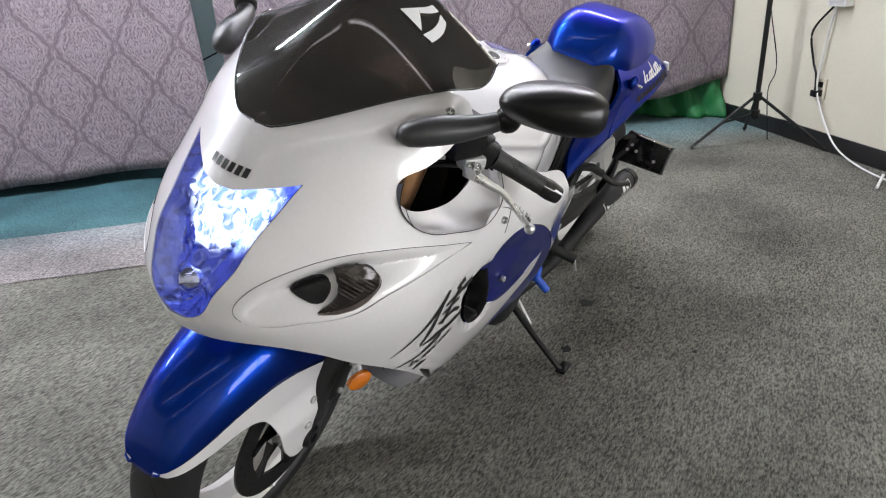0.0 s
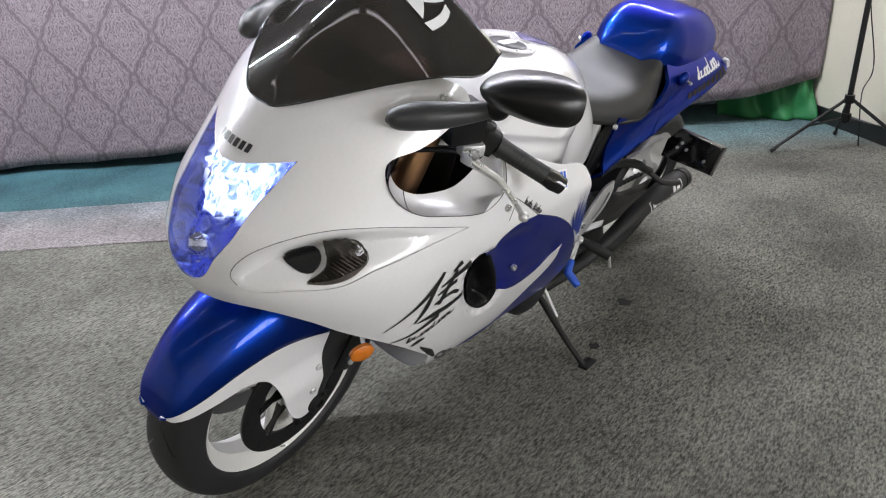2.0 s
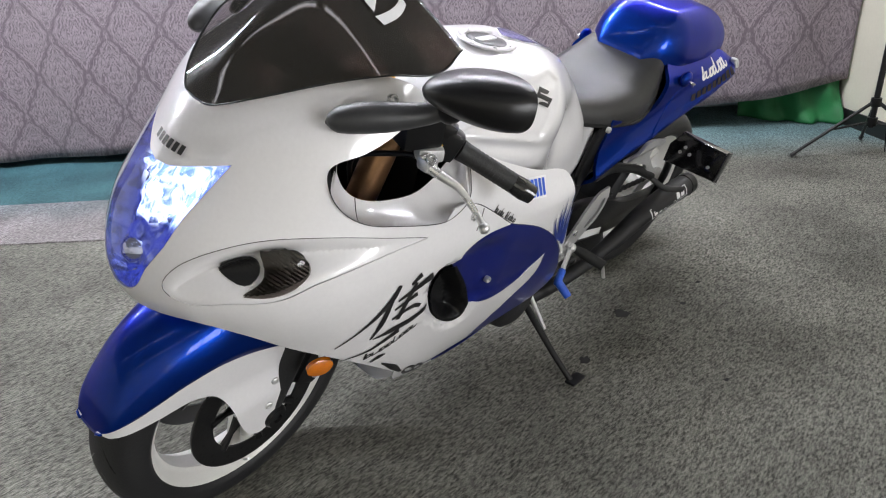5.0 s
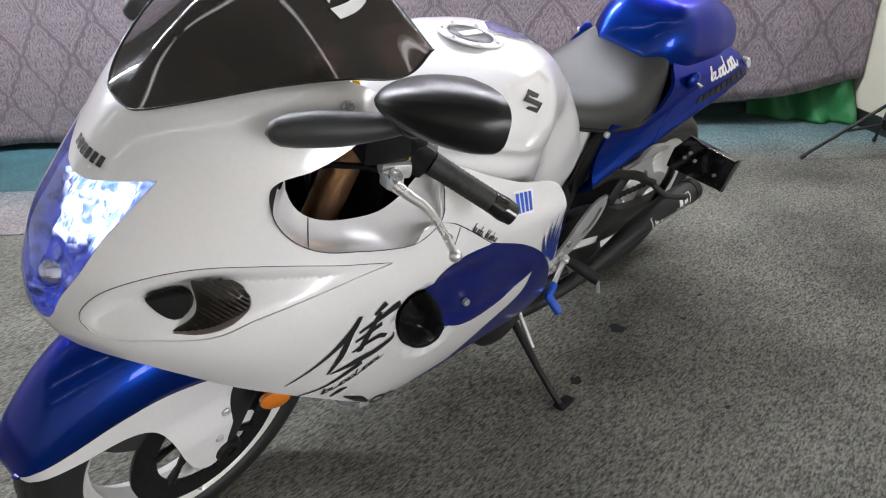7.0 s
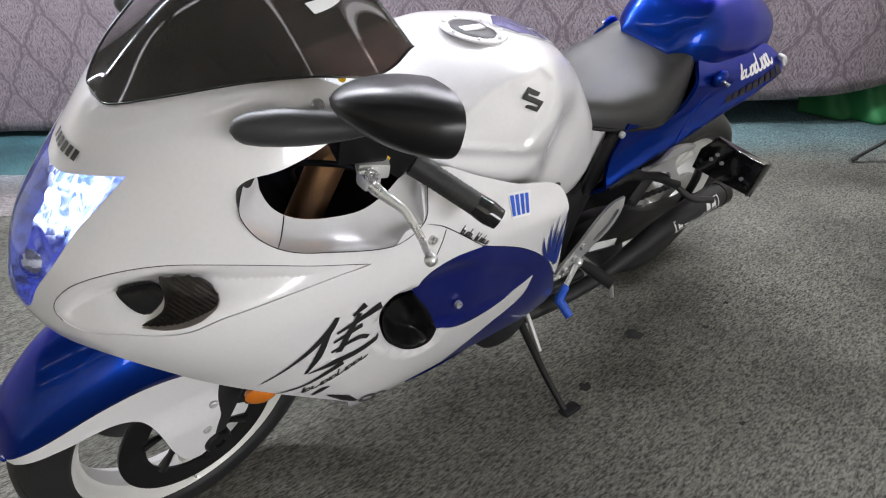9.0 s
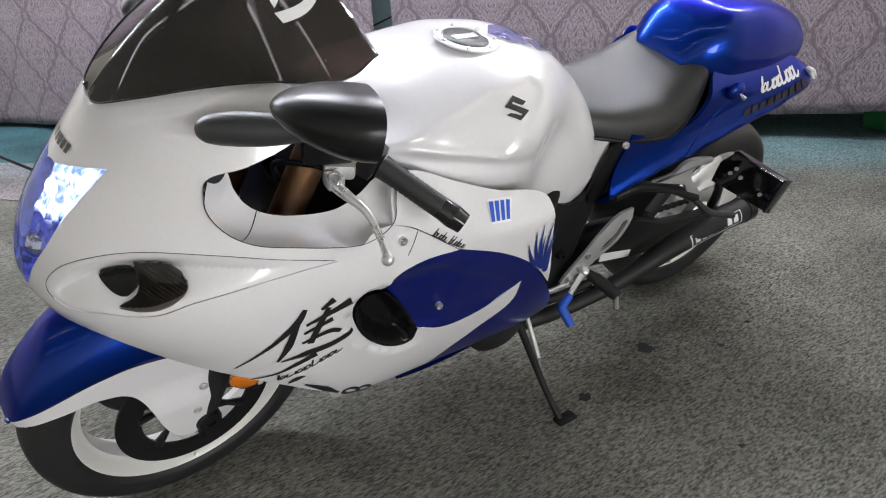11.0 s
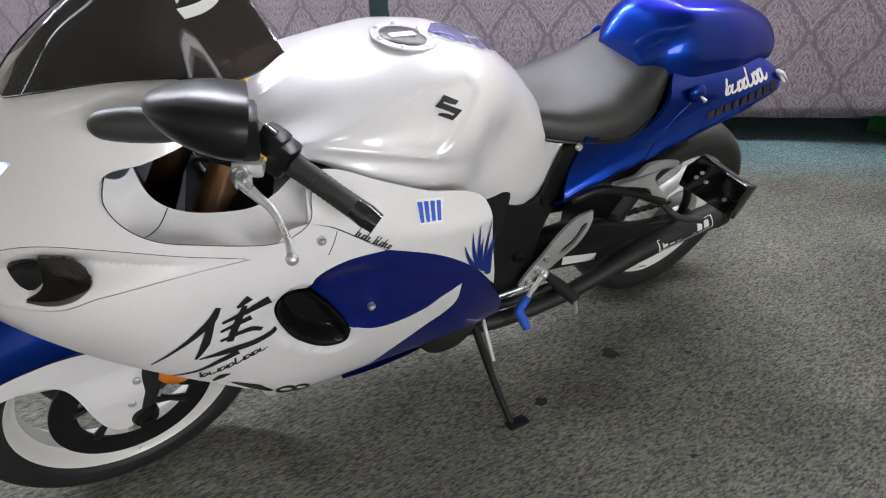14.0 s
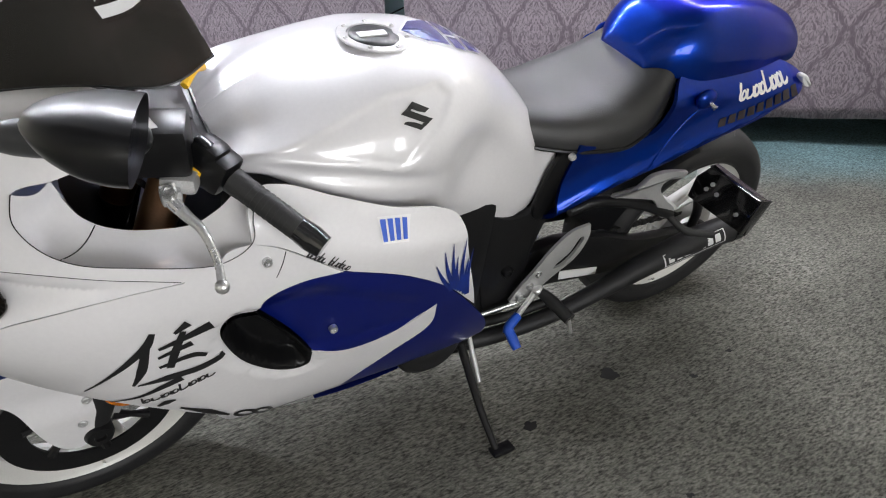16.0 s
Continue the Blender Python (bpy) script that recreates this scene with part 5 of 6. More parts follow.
def wheel(name, at, lip, tyre, spokes, label, hub_w, to):
    """A cast wheel: rim barrel with lips, hub and split spokes; the tyre is a part of its own."""
    m = to @ Matrix.Translation(at)
    bm = bmesh.new()
    w = lip
    barrel = [(0.229, -w), (0.222, -w + 0.004), (0.212, -w + 0.010), (0.205, -w + 0.03), (0.196, -0.02), (0.196, 0.02), (0.205, w - 0.03), (0.212, w - 0.010), (0.222, w - 0.004), (0.229, w), (0.229, w - 0.006), (0.216, w - 0.02), (0.206, 0), (0.216, -w + 0.02), (0.229, -w + 0.006), (0.229, -w)]
    add_lathe(bm, barrel, 96)
    bmesh.ops.transform(bm, matrix=m, verts=bm.verts)
    rim = part(name, bm, RIM_WHITE, bike, label)
    bm = bmesh.new()
    add_lathe(bm, [(0.0, -hub_w), (0.028, -hub_w), (0.040, -hub_w * 0.7), (0.045, 0), (0.040, hub_w * 0.7), (0.028, hub_w), (0.0, hub_w)], 36)
    bmesh.ops.transform(bm, matrix=m, verts=bm.verts)
    part("hub", bm, RIM_WHITE, rim)
    for i in range(spokes):
        for off in (-0.13, 0.13):
            a = 2 * math.pi * i / spokes + 0.55
            p0 = np.array((0.035 * math.cos(a + off), 0, 0.035 * math.sin(a + off)))
            p1 = np.array((0.200 * math.cos(a + off * 0.75), 0, 0.200 * math.sin(a + off * 0.75)))
            bm = bmesh.new()
            add_tube(bm, [p0, (p0 + p1) / 2, p1], [0.020, 0.012, 0.016], 10)
            bmesh.ops.transform(bm, matrix=m, verts=bm.verts)
            part("spoke", bm, RIM_WHITE, rim)
    bm = bmesh.new()
    add_lathe(bm, tyre, 120)
    bmesh.ops.transform(bm, matrix=m, verts=bm.verts)
    part("tyre", bm, RUBBER, rim, "black road tyre")
    bm = bmesh.new()
    r0, half = tyre[len(tyre) // 2][0], max(abs(y) for _, y in tyre)
    for i in range(22):
        for s in (-1, 1):
            a = 2 * math.pi * (i + (0.5 if s > 0 else 0)) / 22
            pts = []
            for k in np.linspace(0, 1, 5):
                y = s * half * (0.12 + 0.58 * k)
                r = float(np.interp(abs(y), [abs(q[1]) for q in tyre[len(tyre) // 2:]], [q[0] for q in tyre[len(tyre) // 2:]])) + 0.0004
                b = a + 0.20 * k
                pts.append(((r) * math.cos(b), y, (r) * math.sin(b)))
            for p, q in zip(pts, pts[1:]):
                t = np.array((-math.sin(a), 0, math.cos(a))) * 0.0026
                bm.faces.new([bm.verts.new(tuple(np.array(x))) for x in (p + t, q + t, q - t, p - t)])
    bmesh.ops.transform(bm, matrix=m, verts=bm.verts)
    tagged(part("tread_groove", bm, BLACK, rim, "dark tread grooves"), kind="stuff")
    tube("valve", [m @ Vector((-0.02, -lip + 0.01, -0.21)), m @ Vector((-0.02, -lip - 0.006, -0.19))], 0.003, ALLOY, rim)
    return rim


def tyre_profile(r, w, bead):
    return [(0.214, -bead + 0.012), (0.226, -bead - 0.001), (0.236, -bead - 0.004), (0.232 + 0.35 * (r - 0.232), -w), (0.232 + 0.62 * (r - 0.232), -0.93 * w), (0.232 + 0.82 * (r - 0.232), -0.75 * w), (0.232 + 0.94 * (r - 0.232), -0.45 * w), (r, 0.0)] + \
        [(0.232 + 0.94 * (r - 0.232), 0.45 * w), (0.232 + 0.82 * (r - 0.232), 0.75 * w), (0.232 + 0.62 * (r - 0.232), 0.93 * w), (0.232 + 0.35 * (r - 0.232), w), (0.236, bead + 0.004), (0.226, bead + 0.001), (0.214, bead - 0.012)]


def finer(profile, n=3):
    p = spline([(a, b, 0) for a, b in profile], n)
    return [(q[0], q[1]) for q in p]


front = wheel("front_wheel", (AXLE_X, 0, 0.290), 0.056, finer(tyre_profile(0.290, 0.060, 0.056)), 3, "white cast front wheel", 0.05, STEERED)
rear = wheel("rear_wheel", (1.527, 0, 0.308), 0.085, finer(tyre_profile(0.311, 0.099, 0.085)), 3, "white cast rear wheel", 0.06, Matrix())


def disc(name, to, y, r0, r1, parent, label):
    bm = bmesh.new()
    add_lathe(bm, [(r0, y - 0.0025), (r1, y - 0.0025), (r1, y + 0.0025), (r0, y + 0.0025), (r0, y - 0.0025)], 80)
    bmesh.ops.transform(bm, matrix=to, verts=bm.verts)
    ob = part(name, bm, BLACK_METAL, parent, label)
    for i in range(7):
        bm = bmesh.new()
        a = 2 * math.pi * i / 7
        p0, p1 = np.array((0.045 * math.cos(a), y + 0.006, 0.045 * math.sin(a))), np.array(((r0 + 0.006) * math.cos(a + 0.22), y, (r0 + 0.006) * math.sin(a + 0.22)))
        add_tube(bm, [p0, (p0 + p1) / 2, p1], [0.013, 0.006, 0.010], 8)
        bmesh.ops.transform(bm, matrix=to, verts=bm.verts)
        part("disc_arm", bm, BLACK_METAL, parent)
    bm = bmesh.new()
    add_lathe(bm, [(0.036, y), (0.052, y), (0.052, y + 0.01), (0.036, y + 0.01), (0.036, y)], 40)
    bmesh.ops.transform(bm, matrix=to, verts=bm.verts)
    part("disc_carrier", bm, DULL_ALLOY, parent, "alloy disc carrier")
    bm = bmesh.new()
    for i in range(48):
        a = 2 * math.pi * i / 48
        r = r0 + (r1 - r0) * (0.25 + 0.25 * (i % 3))
        g = bmesh.ops.create_circle(bm, cap_ends=True, segments=8, radius=0.0035, matrix=Matrix.Translation((r * math.cos(a), y - 0.0029, r * math.sin(a))) @ Matrix.Rotation(radians(90), 4, "X"))
    bmesh.ops.transform(bm, matrix=to, verts=bm.verts)
    tagged(part("drill_hole", bm, MATT_BLACK, parent), kind="stuff")
    return ob


for s in (-1, 1):
    disc("brake_disc", STEERED @ Matrix.Translation((AXLE_X, 0, 0.29)) @ Matrix.Rotation(0 if s < 0 else math.pi, 4, "Z"), -0.072, 0.108, 0.155, front, "black drilled brake disc")

# fork
for s in (-1, 1):
    lo = STEERED @ Vector((-0.016, s * 0.104, 0.30))
    top = Vector((0.248, s * 0.104, 0.878))
    mid = lo + (top - lo) * 0.60
    fork = tube("fork_leg", [tuple(mid), tuple(top)], 0.0285, GOLD, bike, "bronze anodised fork tube", 24)
    tube("lower_leg", [tuple(lo), tuple(lo + (top - lo) * 0.30), tuple(mid)], [0.024, 0.027, 0.030], MATT_BLACK, fork, "black fork lower", 24)
    ax = STEERED @ Vector((AXLE_X, s * 0.115, 0.292))
    lathe("axle_clamp", [(0.0, -0.014), (0.010, -0.014), (0.011, -0.020), (0.022, -0.020), (0.026, -0.012), (0.026, 0.02), (0.0, 0.02)], BLACK_METAL, fork, "black axle clamp", 28, Matrix.Translation(ax) @ Matrix.Rotation(radians(-STEER) + (0 if s < 0 else math.pi), 4, "Z"))
    cal = STEERED @ Vector((0.110, s * 0.092, 0.345))
    bm = bmesh.new()
    add_box(bm, cal, (0.055, 0.042, 0.115), Matrix.Rotation(radians(28), 3, "Y"), 0.012)
    add_box(bm, cal + Vector((-0.03, 0, 0.0)), (0.04, 0.02, 0.09), Matrix.Rotation(radians(28), 3, "Y"), 0.006)
    cp = part("brake_caliper", bm, BLACK_METAL, bike, "black brake caliper")
    for dz in (-0.03, 0.03):
        bolt("caliper_bolt", cal + Vector((0.01 + 0.5 * dz, s * 0.021, dz)), 0.007, DULL_ALLOY, cp, (0, s, 0))
    rf = Vector((0.068, s * 0.176, 0.442))
    lathe("reflector", [(0.0, -0.009), (0.016, -0.008), (0.021, -0.004), (0.021, 0.004), (0.0, 0.004)], AMBER, bike, "round amber side reflector", 32, Matrix.Translation(rf) @ Matrix.Rotation(radians(-14) + (0 if s < 0 else math.pi), 4, "Z") @ Matrix.Diagonal((1.25, 1, 1, 1)))
    tube("reflector_stay", [tuple(rf + Vector((0.005, -s * 0.004, 0.02))), tuple(rf + Vector((0.02, -s * 0.04, 0.055)))], 0.005, ALLOY, bike)
    tube("brake_hose", [tuple(cal + Vector((0.01, 0, 0.06))), tuple(cal + Vector((0.03, s * 0.01, 0.16))), (0.18, s * 0.12, 0.66), (0.22, s * 0.10, 0.84)], 0.0055, BLACK, bike, "black brake hose", 10)

# front mudguard
GUARD_EDGE = curve([(-0.300, 0.420, 1), (-0.280, 0.436), (-0.257, 0.448), (-0.200, 0.475), (-0.158, 0.489), (-0.110, 0.497), (-0.050, 0.489), (0.025, 0.463), (0.075, 0.438, 1)], 8, closed=False)


def skirt_width(x, z):
    w = float(smooth(x, [-0.302, -0.297, -0.288, -0.272, -0.24, -0.2, -0.1, 0.05, 0.1], [0.016, 0.034, 0.048, 0.060, 0.073, 0.084, 0.102, 0.114, 0.116]))
    return w + 0.018 * rise((0.43 - z) / 0.07) * rise((x + 0.17) / 0.08)


def guard(u, v):
    """Blue top of the mudguard, from its ridge over the tyre down to the white skirt on each side."""
    k = u * (len(GUARD_EDGE) - 1)
    i = min(int(k), len(GUARD_EDGE) - 2)
    e = GUARD_EDGE[i] + (GUARD_EDGE[i + 1] - GUARD_EDGE[i]) * (k - i)
    ang = radians(157.5 - 97 * u)
    r = float(smooth(u, [0, 0.12, 0.5, 1], [0.311, 0.317, 0.321, 0.320]))
    t = v * 2 - 1
    c = math.cos(t * math.pi / 2) ** 0.92
    y = skirt_width(e[0], e[1]) * math.copysign(math.sin(abs(t) * math.pi / 2) ** 0.92, t)
    return STEERED @ Vector((e[0] + (AXLE_X + r * math.cos(ang) - e[0]) * c, y, e[1] + (0.29 + r * math.sin(ang) - e[1]) * c))


guard_ob = loft("front_mudguard", guard, 64, 40, BLUE, bike, "candy blue front mudguard top")
guard_ob.modifiers.new("thickness", "SOLIDIFY").thickness = 0.004
SKIRT = curve([(-0.300, 0.420, 1), (-0.280, 0.436), (-0.257, 0.448), (-0.200, 0.475), (-0.158, 0.489), (-0.110, 0.497), (-0.050, 0.489), (0.025, 0.463), (0.046, 0.454, 1), (0.030, 0.424), (0.006, 0.350), (-0.018, 0.300), (-0.046, 0.277), (-0.072, 0.288), (-0.090, 0.325), (-0.106, 0.390), (-0.122, 0.422), (-0.145, 0.438), (-0.174, 0.441), (-0.223, 0.430), (-0.289, 0.414)], 7)


for side in (-1, 1):
    sheet("mudguard_skirt", SKIRT, [], lambda x, z: tuple(STEERED @ Vector((x, side * skirt_width(x, z), z))), 0.010, WHITE, bike, "pearl white mudguard skirt", 0.005)
    for x, z in ((-0.030, 0.342), (-0.010, 0.392)):
        bolt("skirt_screw", STEERED @ Vector((x, side * (skirt_width(x, z) + 0.001), z)), 0.008, DULL_ALLOY, bike, (0, side, 0), 0.003)

# handlebars
for s in (-1, 1):
    gi, ge = Vector((0.278, s * 0.222, 0.885)), Vector((0.372, s * 0.335, 0.822))
    if s > 0:
        gi, ge = Vector((0.270, 0.215, 0.890)), Vector((0.33, 0.345, 0.840))
    way = (ge - gi).normalized()
    bar = tube("handlebar", [tuple(gi - way * 0.11), tuple(ge - way * 0.02)], 0.011, BLACK_METAL, bike, "black clip-on handlebar")
    tube("grip", [tuple(gi + way * 0.012), tuple(gi + way * 0.05), tuple(ge - way * 0.045)], [0.0185, 0.0165, 0.017], GRIP, bar, "ribbed black rubber grip", 20)
    bm = bmesh.new()
    for k in np.linspace(0.02, 0.115, 12):
        add_tube(bm, [gi + way * k, gi + way * (k + 0.005)], 0.0174, 16)
    part("grip_rib", bm, GRIP, bar)
    tube("bar_end", [tuple(ge - way * 0.042), tuple(ge - way * 0.02), tuple(ge)], [0.0175, 0.019, 0.0165], BLACK_GLOSS, bar, "black bar-end weight", 20)
    turn = Vector((1, 0, 0)).rotation_difference(way).to_matrix()
    bm = bmesh.new()
    add_box(bm, gi - way * 0.018, (0.055, 0.046, 0.052), turn, 0.010)
    add_box(bm, gi - way * 0.022 + Vector((0, 0, 0.018)), (0.040, 0.040, 0.035), turn, 0.010)
    sw = part("switch_block", bm, BLACK, bar, "black switch block")
    bm = bmesh.new()
    add_box(bm, gi - way * 0.020 + Vector((-0.026, s * 0.004, -0.004)), (0.024, 0.012, 0.022), turn, 0.003)
    part("switch_button", bm, YELLOW, sw, "yellow switch button")
    bm = bmesh.new()
    add_box(bm, gi - way * 0.024 + Vector((-0.004, s * 0.006, 0.036)), (0.022, 0.014, 0.010), turn, 0.003)
    part("toggle", bm, BLACK_GLOSS, sw)
    pv = Vector((0.208, s * 0.238, 0.874)) if s < 0 else Vector((0.205, 0.235, 0.878))
    lb = Vector((0.236, s * 0.350, 0.813))
    lever = tube("lever", [tuple(pv + Vector((0.0, -s * 0.012, 0.012))), tuple(pv + Vector((0.0, s * 0.004, 0.0))), tuple(pv * 0.78 + lb * 0.22 + Vector((0.004, 0, 0.004))), tuple(pv * 0.55 + lb * 0.45 + Vector((0.012, 0, 0.006))), tuple(pv * 0.25 + lb * 0.75 + Vector((0.010, 0, 0.0))), tuple(lb)], [0.012, 0.010, 0.0075, 0.006, 0.0055, 0.006], ALLOY, bike, "polished alloy lever", 14)
    ball("lever_ball", lb, 0.0095, (1, 1, 1), ALLOY, lever, "", 16)
    bm = bmesh.new()
    add_box(bm, pv + Vector((0.015, -s * 0.018, 0.012)), (0.045, 0.03, 0.024), Matrix.Rotation(radians(25 * s), 3, "Z"), 0.007)
    add_box(bm, pv + Vector((0.0, -s * 0.004, 0.004)), (0.026, 0.026, 0.022), None, 0.006)
    part("lever_perch", bm, DULL_ALLOY, lever, "dull alloy lever perch")
    bolt("pivot_screw", pv + Vector((-0.002, s * 0.004, 0.013)), 0.010, ALLOY, lever, (-0.25, s * 0.5, 0.8), 0.007)
    box("clamp_block", (0.232, s * 0.140, 0.905), (0.06, 0.09, 0.035), BLACK_METAL, bike, "black fork clamp", Matrix.Rotation(radians(24), 3, "Y"), 0.01)
    tube("clutch_cable", [tuple(pv + Vector((0.01, -s * 0.02, 0.005))), (0.20, s * 0.16, 0.86), (0.17, s * 0.10, 0.83), (0.2, s * 0.06, 0.75)], 0.005, BLACK, bike, "black control cable", 10)
box("reservoir", (0.212, -0.195, 0.930), (0.070, 0.064, 0.066), BLACK, bike, "black fluid reservoir", Matrix.Rotation(radians(-15), 3, "Z"), 0.008)
box("top_yoke", (0.228, 0, 0.915), (0.075, 0.24, 0.03), BLACK_METAL, bike, "black top yoke", Matrix.Rotation(radians(24), 3, "Y"), 0.012)
lathe("ignition", [(0.0, -0.01), (0.014, -0.01), (0.018, -0.006), (0.020, 0.02), (0.0, 0.02)], ALLOY, bike, "ignition switch", 24, Matrix.Translation((0.245, -0.02, 0.938)) @ Matrix.Rotation(radians(-90), 4, "X"))
tube("yellow_lead", [(0.265, -0.07, 0.935), (0.285, -0.045, 0.945), (0.30, -0.02, 0.935)], 0.006, YELLOW, bike, "yellow lead at the yoke", 8)

# mirrors
def mirror(s):
    hx, hy, hz = 0.138, s * 0.347, 1.049

    def shell(u, v):
        # from the blunt inner nose to the wide open rim
        a = 2 * math.pi * v
        k = rise(u) ** 0.6 if u < 1 else 1.0
        r = math.sin(min(u * 1.12, 1.0) * math.pi / 2) ** 0.54
        yy = math.cos(a)
        zz = math.sin(a)
        wide = 0.066 * (1 + 0.10 * yy)
        tall = 0.035 * (1 + 0.05 * yy)
        px = -0.052 + 0.102 * u
        sq = 0.72
        y = math.copysign(abs(yy) ** sq, yy) * wide * r - 0.020 * (1 - min(u * 1.12, 1.0)) ** 1.3
        z = math.copysign(abs(zz) ** sq, zz) * tall * r + 0.004 * u
        crease = 0.006 * math.exp(-((zz / 0.25) ** 2)) * r * (1 - u)
        return (px - crease, y, z)

    turn = Matrix.Translation((hx, hy, hz)) @ Matrix.Rotation(radians(16 * s), 4, "Z") @ Matrix.Rotation(radians(10), 4, "Y") @ Matrix.Rotation(radians(12 * s), 4, "X")
    ob = loft("mirror", lambda u, v: turn @ Vector((shell(u, v)[0], s * shell(u, v)[1], shell(u, v)[2])), 30, 60, BLACK, bike, "satin black mirror housing", closed_v=True)
    bm = bmesh.new()
    ring = [bm.verts.new(turn @ Vector((0.042, s * shell(0.97, j / 48)[1] * 0.97, shell(0.97, j / 48)[2] * 0.97))) for j in range(48)]
    bm.faces.new(ring)
    part("mirror_glass", bm, CHROME, ob, "mirror glass")
    tube("stalk", [(0.044, s * 0.184, 0.962), (0.056, s * 0.194, 0.967), (0.088, s * 0.218, 0.975), (0.130, s * 0.244, 0.980), (0.165, s * 0.266, 0.988), (0.182, s * 0.290, 1.005)], [0.002, 0.012, 0.018, 0.0215, 0.023, 0.0225, 0.020, 0.0175, 0.016, 0.015, 0.0145], STALK, ob, "dark grey mirror stalk", 24, 10, 0.95)
    ball("stalk_joint", (0.180, s * 0.284, 0.998), 0.021, (1, 1, 1), BLACK, ob, "", 18)
    return ob


mirror(-1), mirror(1)

# engine and frame, dark, behind the fairing
bm = bmesh.new()
add_box(bm, (0.55, 0, 0.46), (0.52, 0.30, 0.40), None, 0.04)
add_box(bm, (0.80, 0, 0.42), (0.26, 0.26, 0.36), None, 0.05)
engine = part("engine", bm, BLACK_METAL, bike, "black engine block")
lathe("engine_cover", [(0.0, -0.035), (0.055, -0.033), (0.075, -0.02), (0.082, 0.0), (0.082, 0.05), (0.0, 0.05)], MATT_BLACK, engine, "black round engine cover", 40, Matrix.Translation((0.645, -0.195, 0.335)))
for i in range(6):
    a = i * math.pi / 3
    bolt("cover_bolt", (0.645 + 0.072 * math.cos(a), -0.208, 0.335 + 0.072 * math.sin(a)), 0.006, DULL_ALLOY, engine)
FRAME = curve([(0.66, 0.735), (0.80, 0.60), (0.90, 0.58), (0.945, 0.70), (0.985, 0.73, 1), (0.965, 0.60), (0.935, 0.46), (0.930, 0.33), (0.90, 0.27), (0.84, 0.28), (0.80, 0.40), (0.72, 0.52), (0.62, 0.62)], 6)
for side in (-1, 1):
    slab("frame_rail", FRAME, side * 0.095, side * 0.135, BLACK_METAL, bike, "black frame spar", 0.01)
    bolt("pivot_bolt", (0.872, side * 0.138, 0.418), 0.014, BLACK_METAL, bike, (0, side, 0), 0.012, "hexagon swingarm pivot bolt")
    sheet("heel_guard", curve([(0.885, 0.330, 1), (0.900, 0.372), (0.930, 0.425), (0.965, 0.480), (1.010, 0.518), (1.060, 0.526, 1), (1.066, 0.49), (1.045, 0.43), (1.005, 0.392), (0.975, 0.360), (0.945, 0.318), (0.915, 0.305)], 6), [curve([(0.985, 0.415), (1.020, 0.455), (1.046, 0.495), (1.040, 0.455), (1.010, 0.415)], 6)], flank(side, lambda x, z: 0.158 + 0.01 * math.sin((z - 0.33) * 12)), 0.012, DULL_ALLOY, bike, "silver heel guard plate", 0.007)
    for x, z in ((0.908, 0.342), (0.930, 0.372), (0.945, 0.408)):
        bolt("guard_bolt", (x, side * 0.162, z), 0.010, ALLOY, bike, (0, side, 0), 0.008)
    peg = tube("footpeg", [(0.960, side * 0.165, 0.350), (0.972, side * 0.205, 0.345), (0.985, side * 0.265, 0.338)], [0.010, 0.016, 0.0155], GRIP, bike, "black rubber footpeg", 14)
    tube("peg_feeler", [(0.985, side * 0.262, 0.335), (0.990, side * 0.275, 0.300)], 0.005, ALLOY, peg)
    ball("peg_hinge", (0.955, side * 0.165, 0.352), 0.016, (1, 1, 0.8), ALLOY, peg, "", 14)
    slab("passenger_bracket", curve([(1.10, 0.590, 1), (1.17, 0.595), (1.215, 0.625), (1.325, 0.610), (1.322, 0.596), (1.255, 0.590), (1.285, 0.540), (1.340, 0.490), (1.318, 0.470), (1.285, 0.490), (1.25, 0.540), (1.20, 0.560), (1.14, 0.578)], 6), side * 0.152, side * 0.165, DULL_ALLOY, bike, "silver passenger footrest bracket", 0.004)
    pp = tube("passenger_peg", [(1.325, side * 0.165, 0.476), (1.36, side * 0.205, 0.450), (1.43, side * 0.235, 0.440)], [0.008, 0.010, 0.010], GRIP, bike, "folded black passenger peg", 14)
    arm = slab("swingarm", curve([(0.90, 0.415), (1.00, 0.455), (1.15, 0.430), (1.30, 0.375), (1.48, 0.350), (1.575, 0.345), (1.590, 0.305), (1.565, 0.270), (1.46, 0.270), (1.25, 0.275), (1.05, 0.305), (0.92, 0.335)], 6), side * 0.098, side * 0.130, BLACK_METAL, bike, "black braced swingarm", 0.008)
    lathe("axle_nut", [(0.0, -0.014), (0.014, -0.014), (0.019, -0.008), (0.019, 0.004), (0.0, 0.004)], ALLOY, arm, "", 6, Matrix.Translation((1.527, side * 0.133, 0.308)) @ Matrix.Rotation(0 if side < 0 else math.pi, 4, "Z"))
# Dark bar of the passenger bracket, running back to the peg.
tube("passenger_arm", [(1.02, -0.125, 0.545), (1.10, -0.135, 0.560), (1.22, -0.150, 0.530), (1.33, -0.160, 0.478)], 0.014, BLACK_METAL, bike, "black arm of the passenger footrest bracket", 12)
slab("chain_label", curve([(1.045, 0.352, 1), (1.175, 0.322, 1), (1.178, 0.296, 1), (1.050, 0.322, 1)], 3), -0.132, -0.134, DECAL_WHITE, bike, "white warning label", 0)
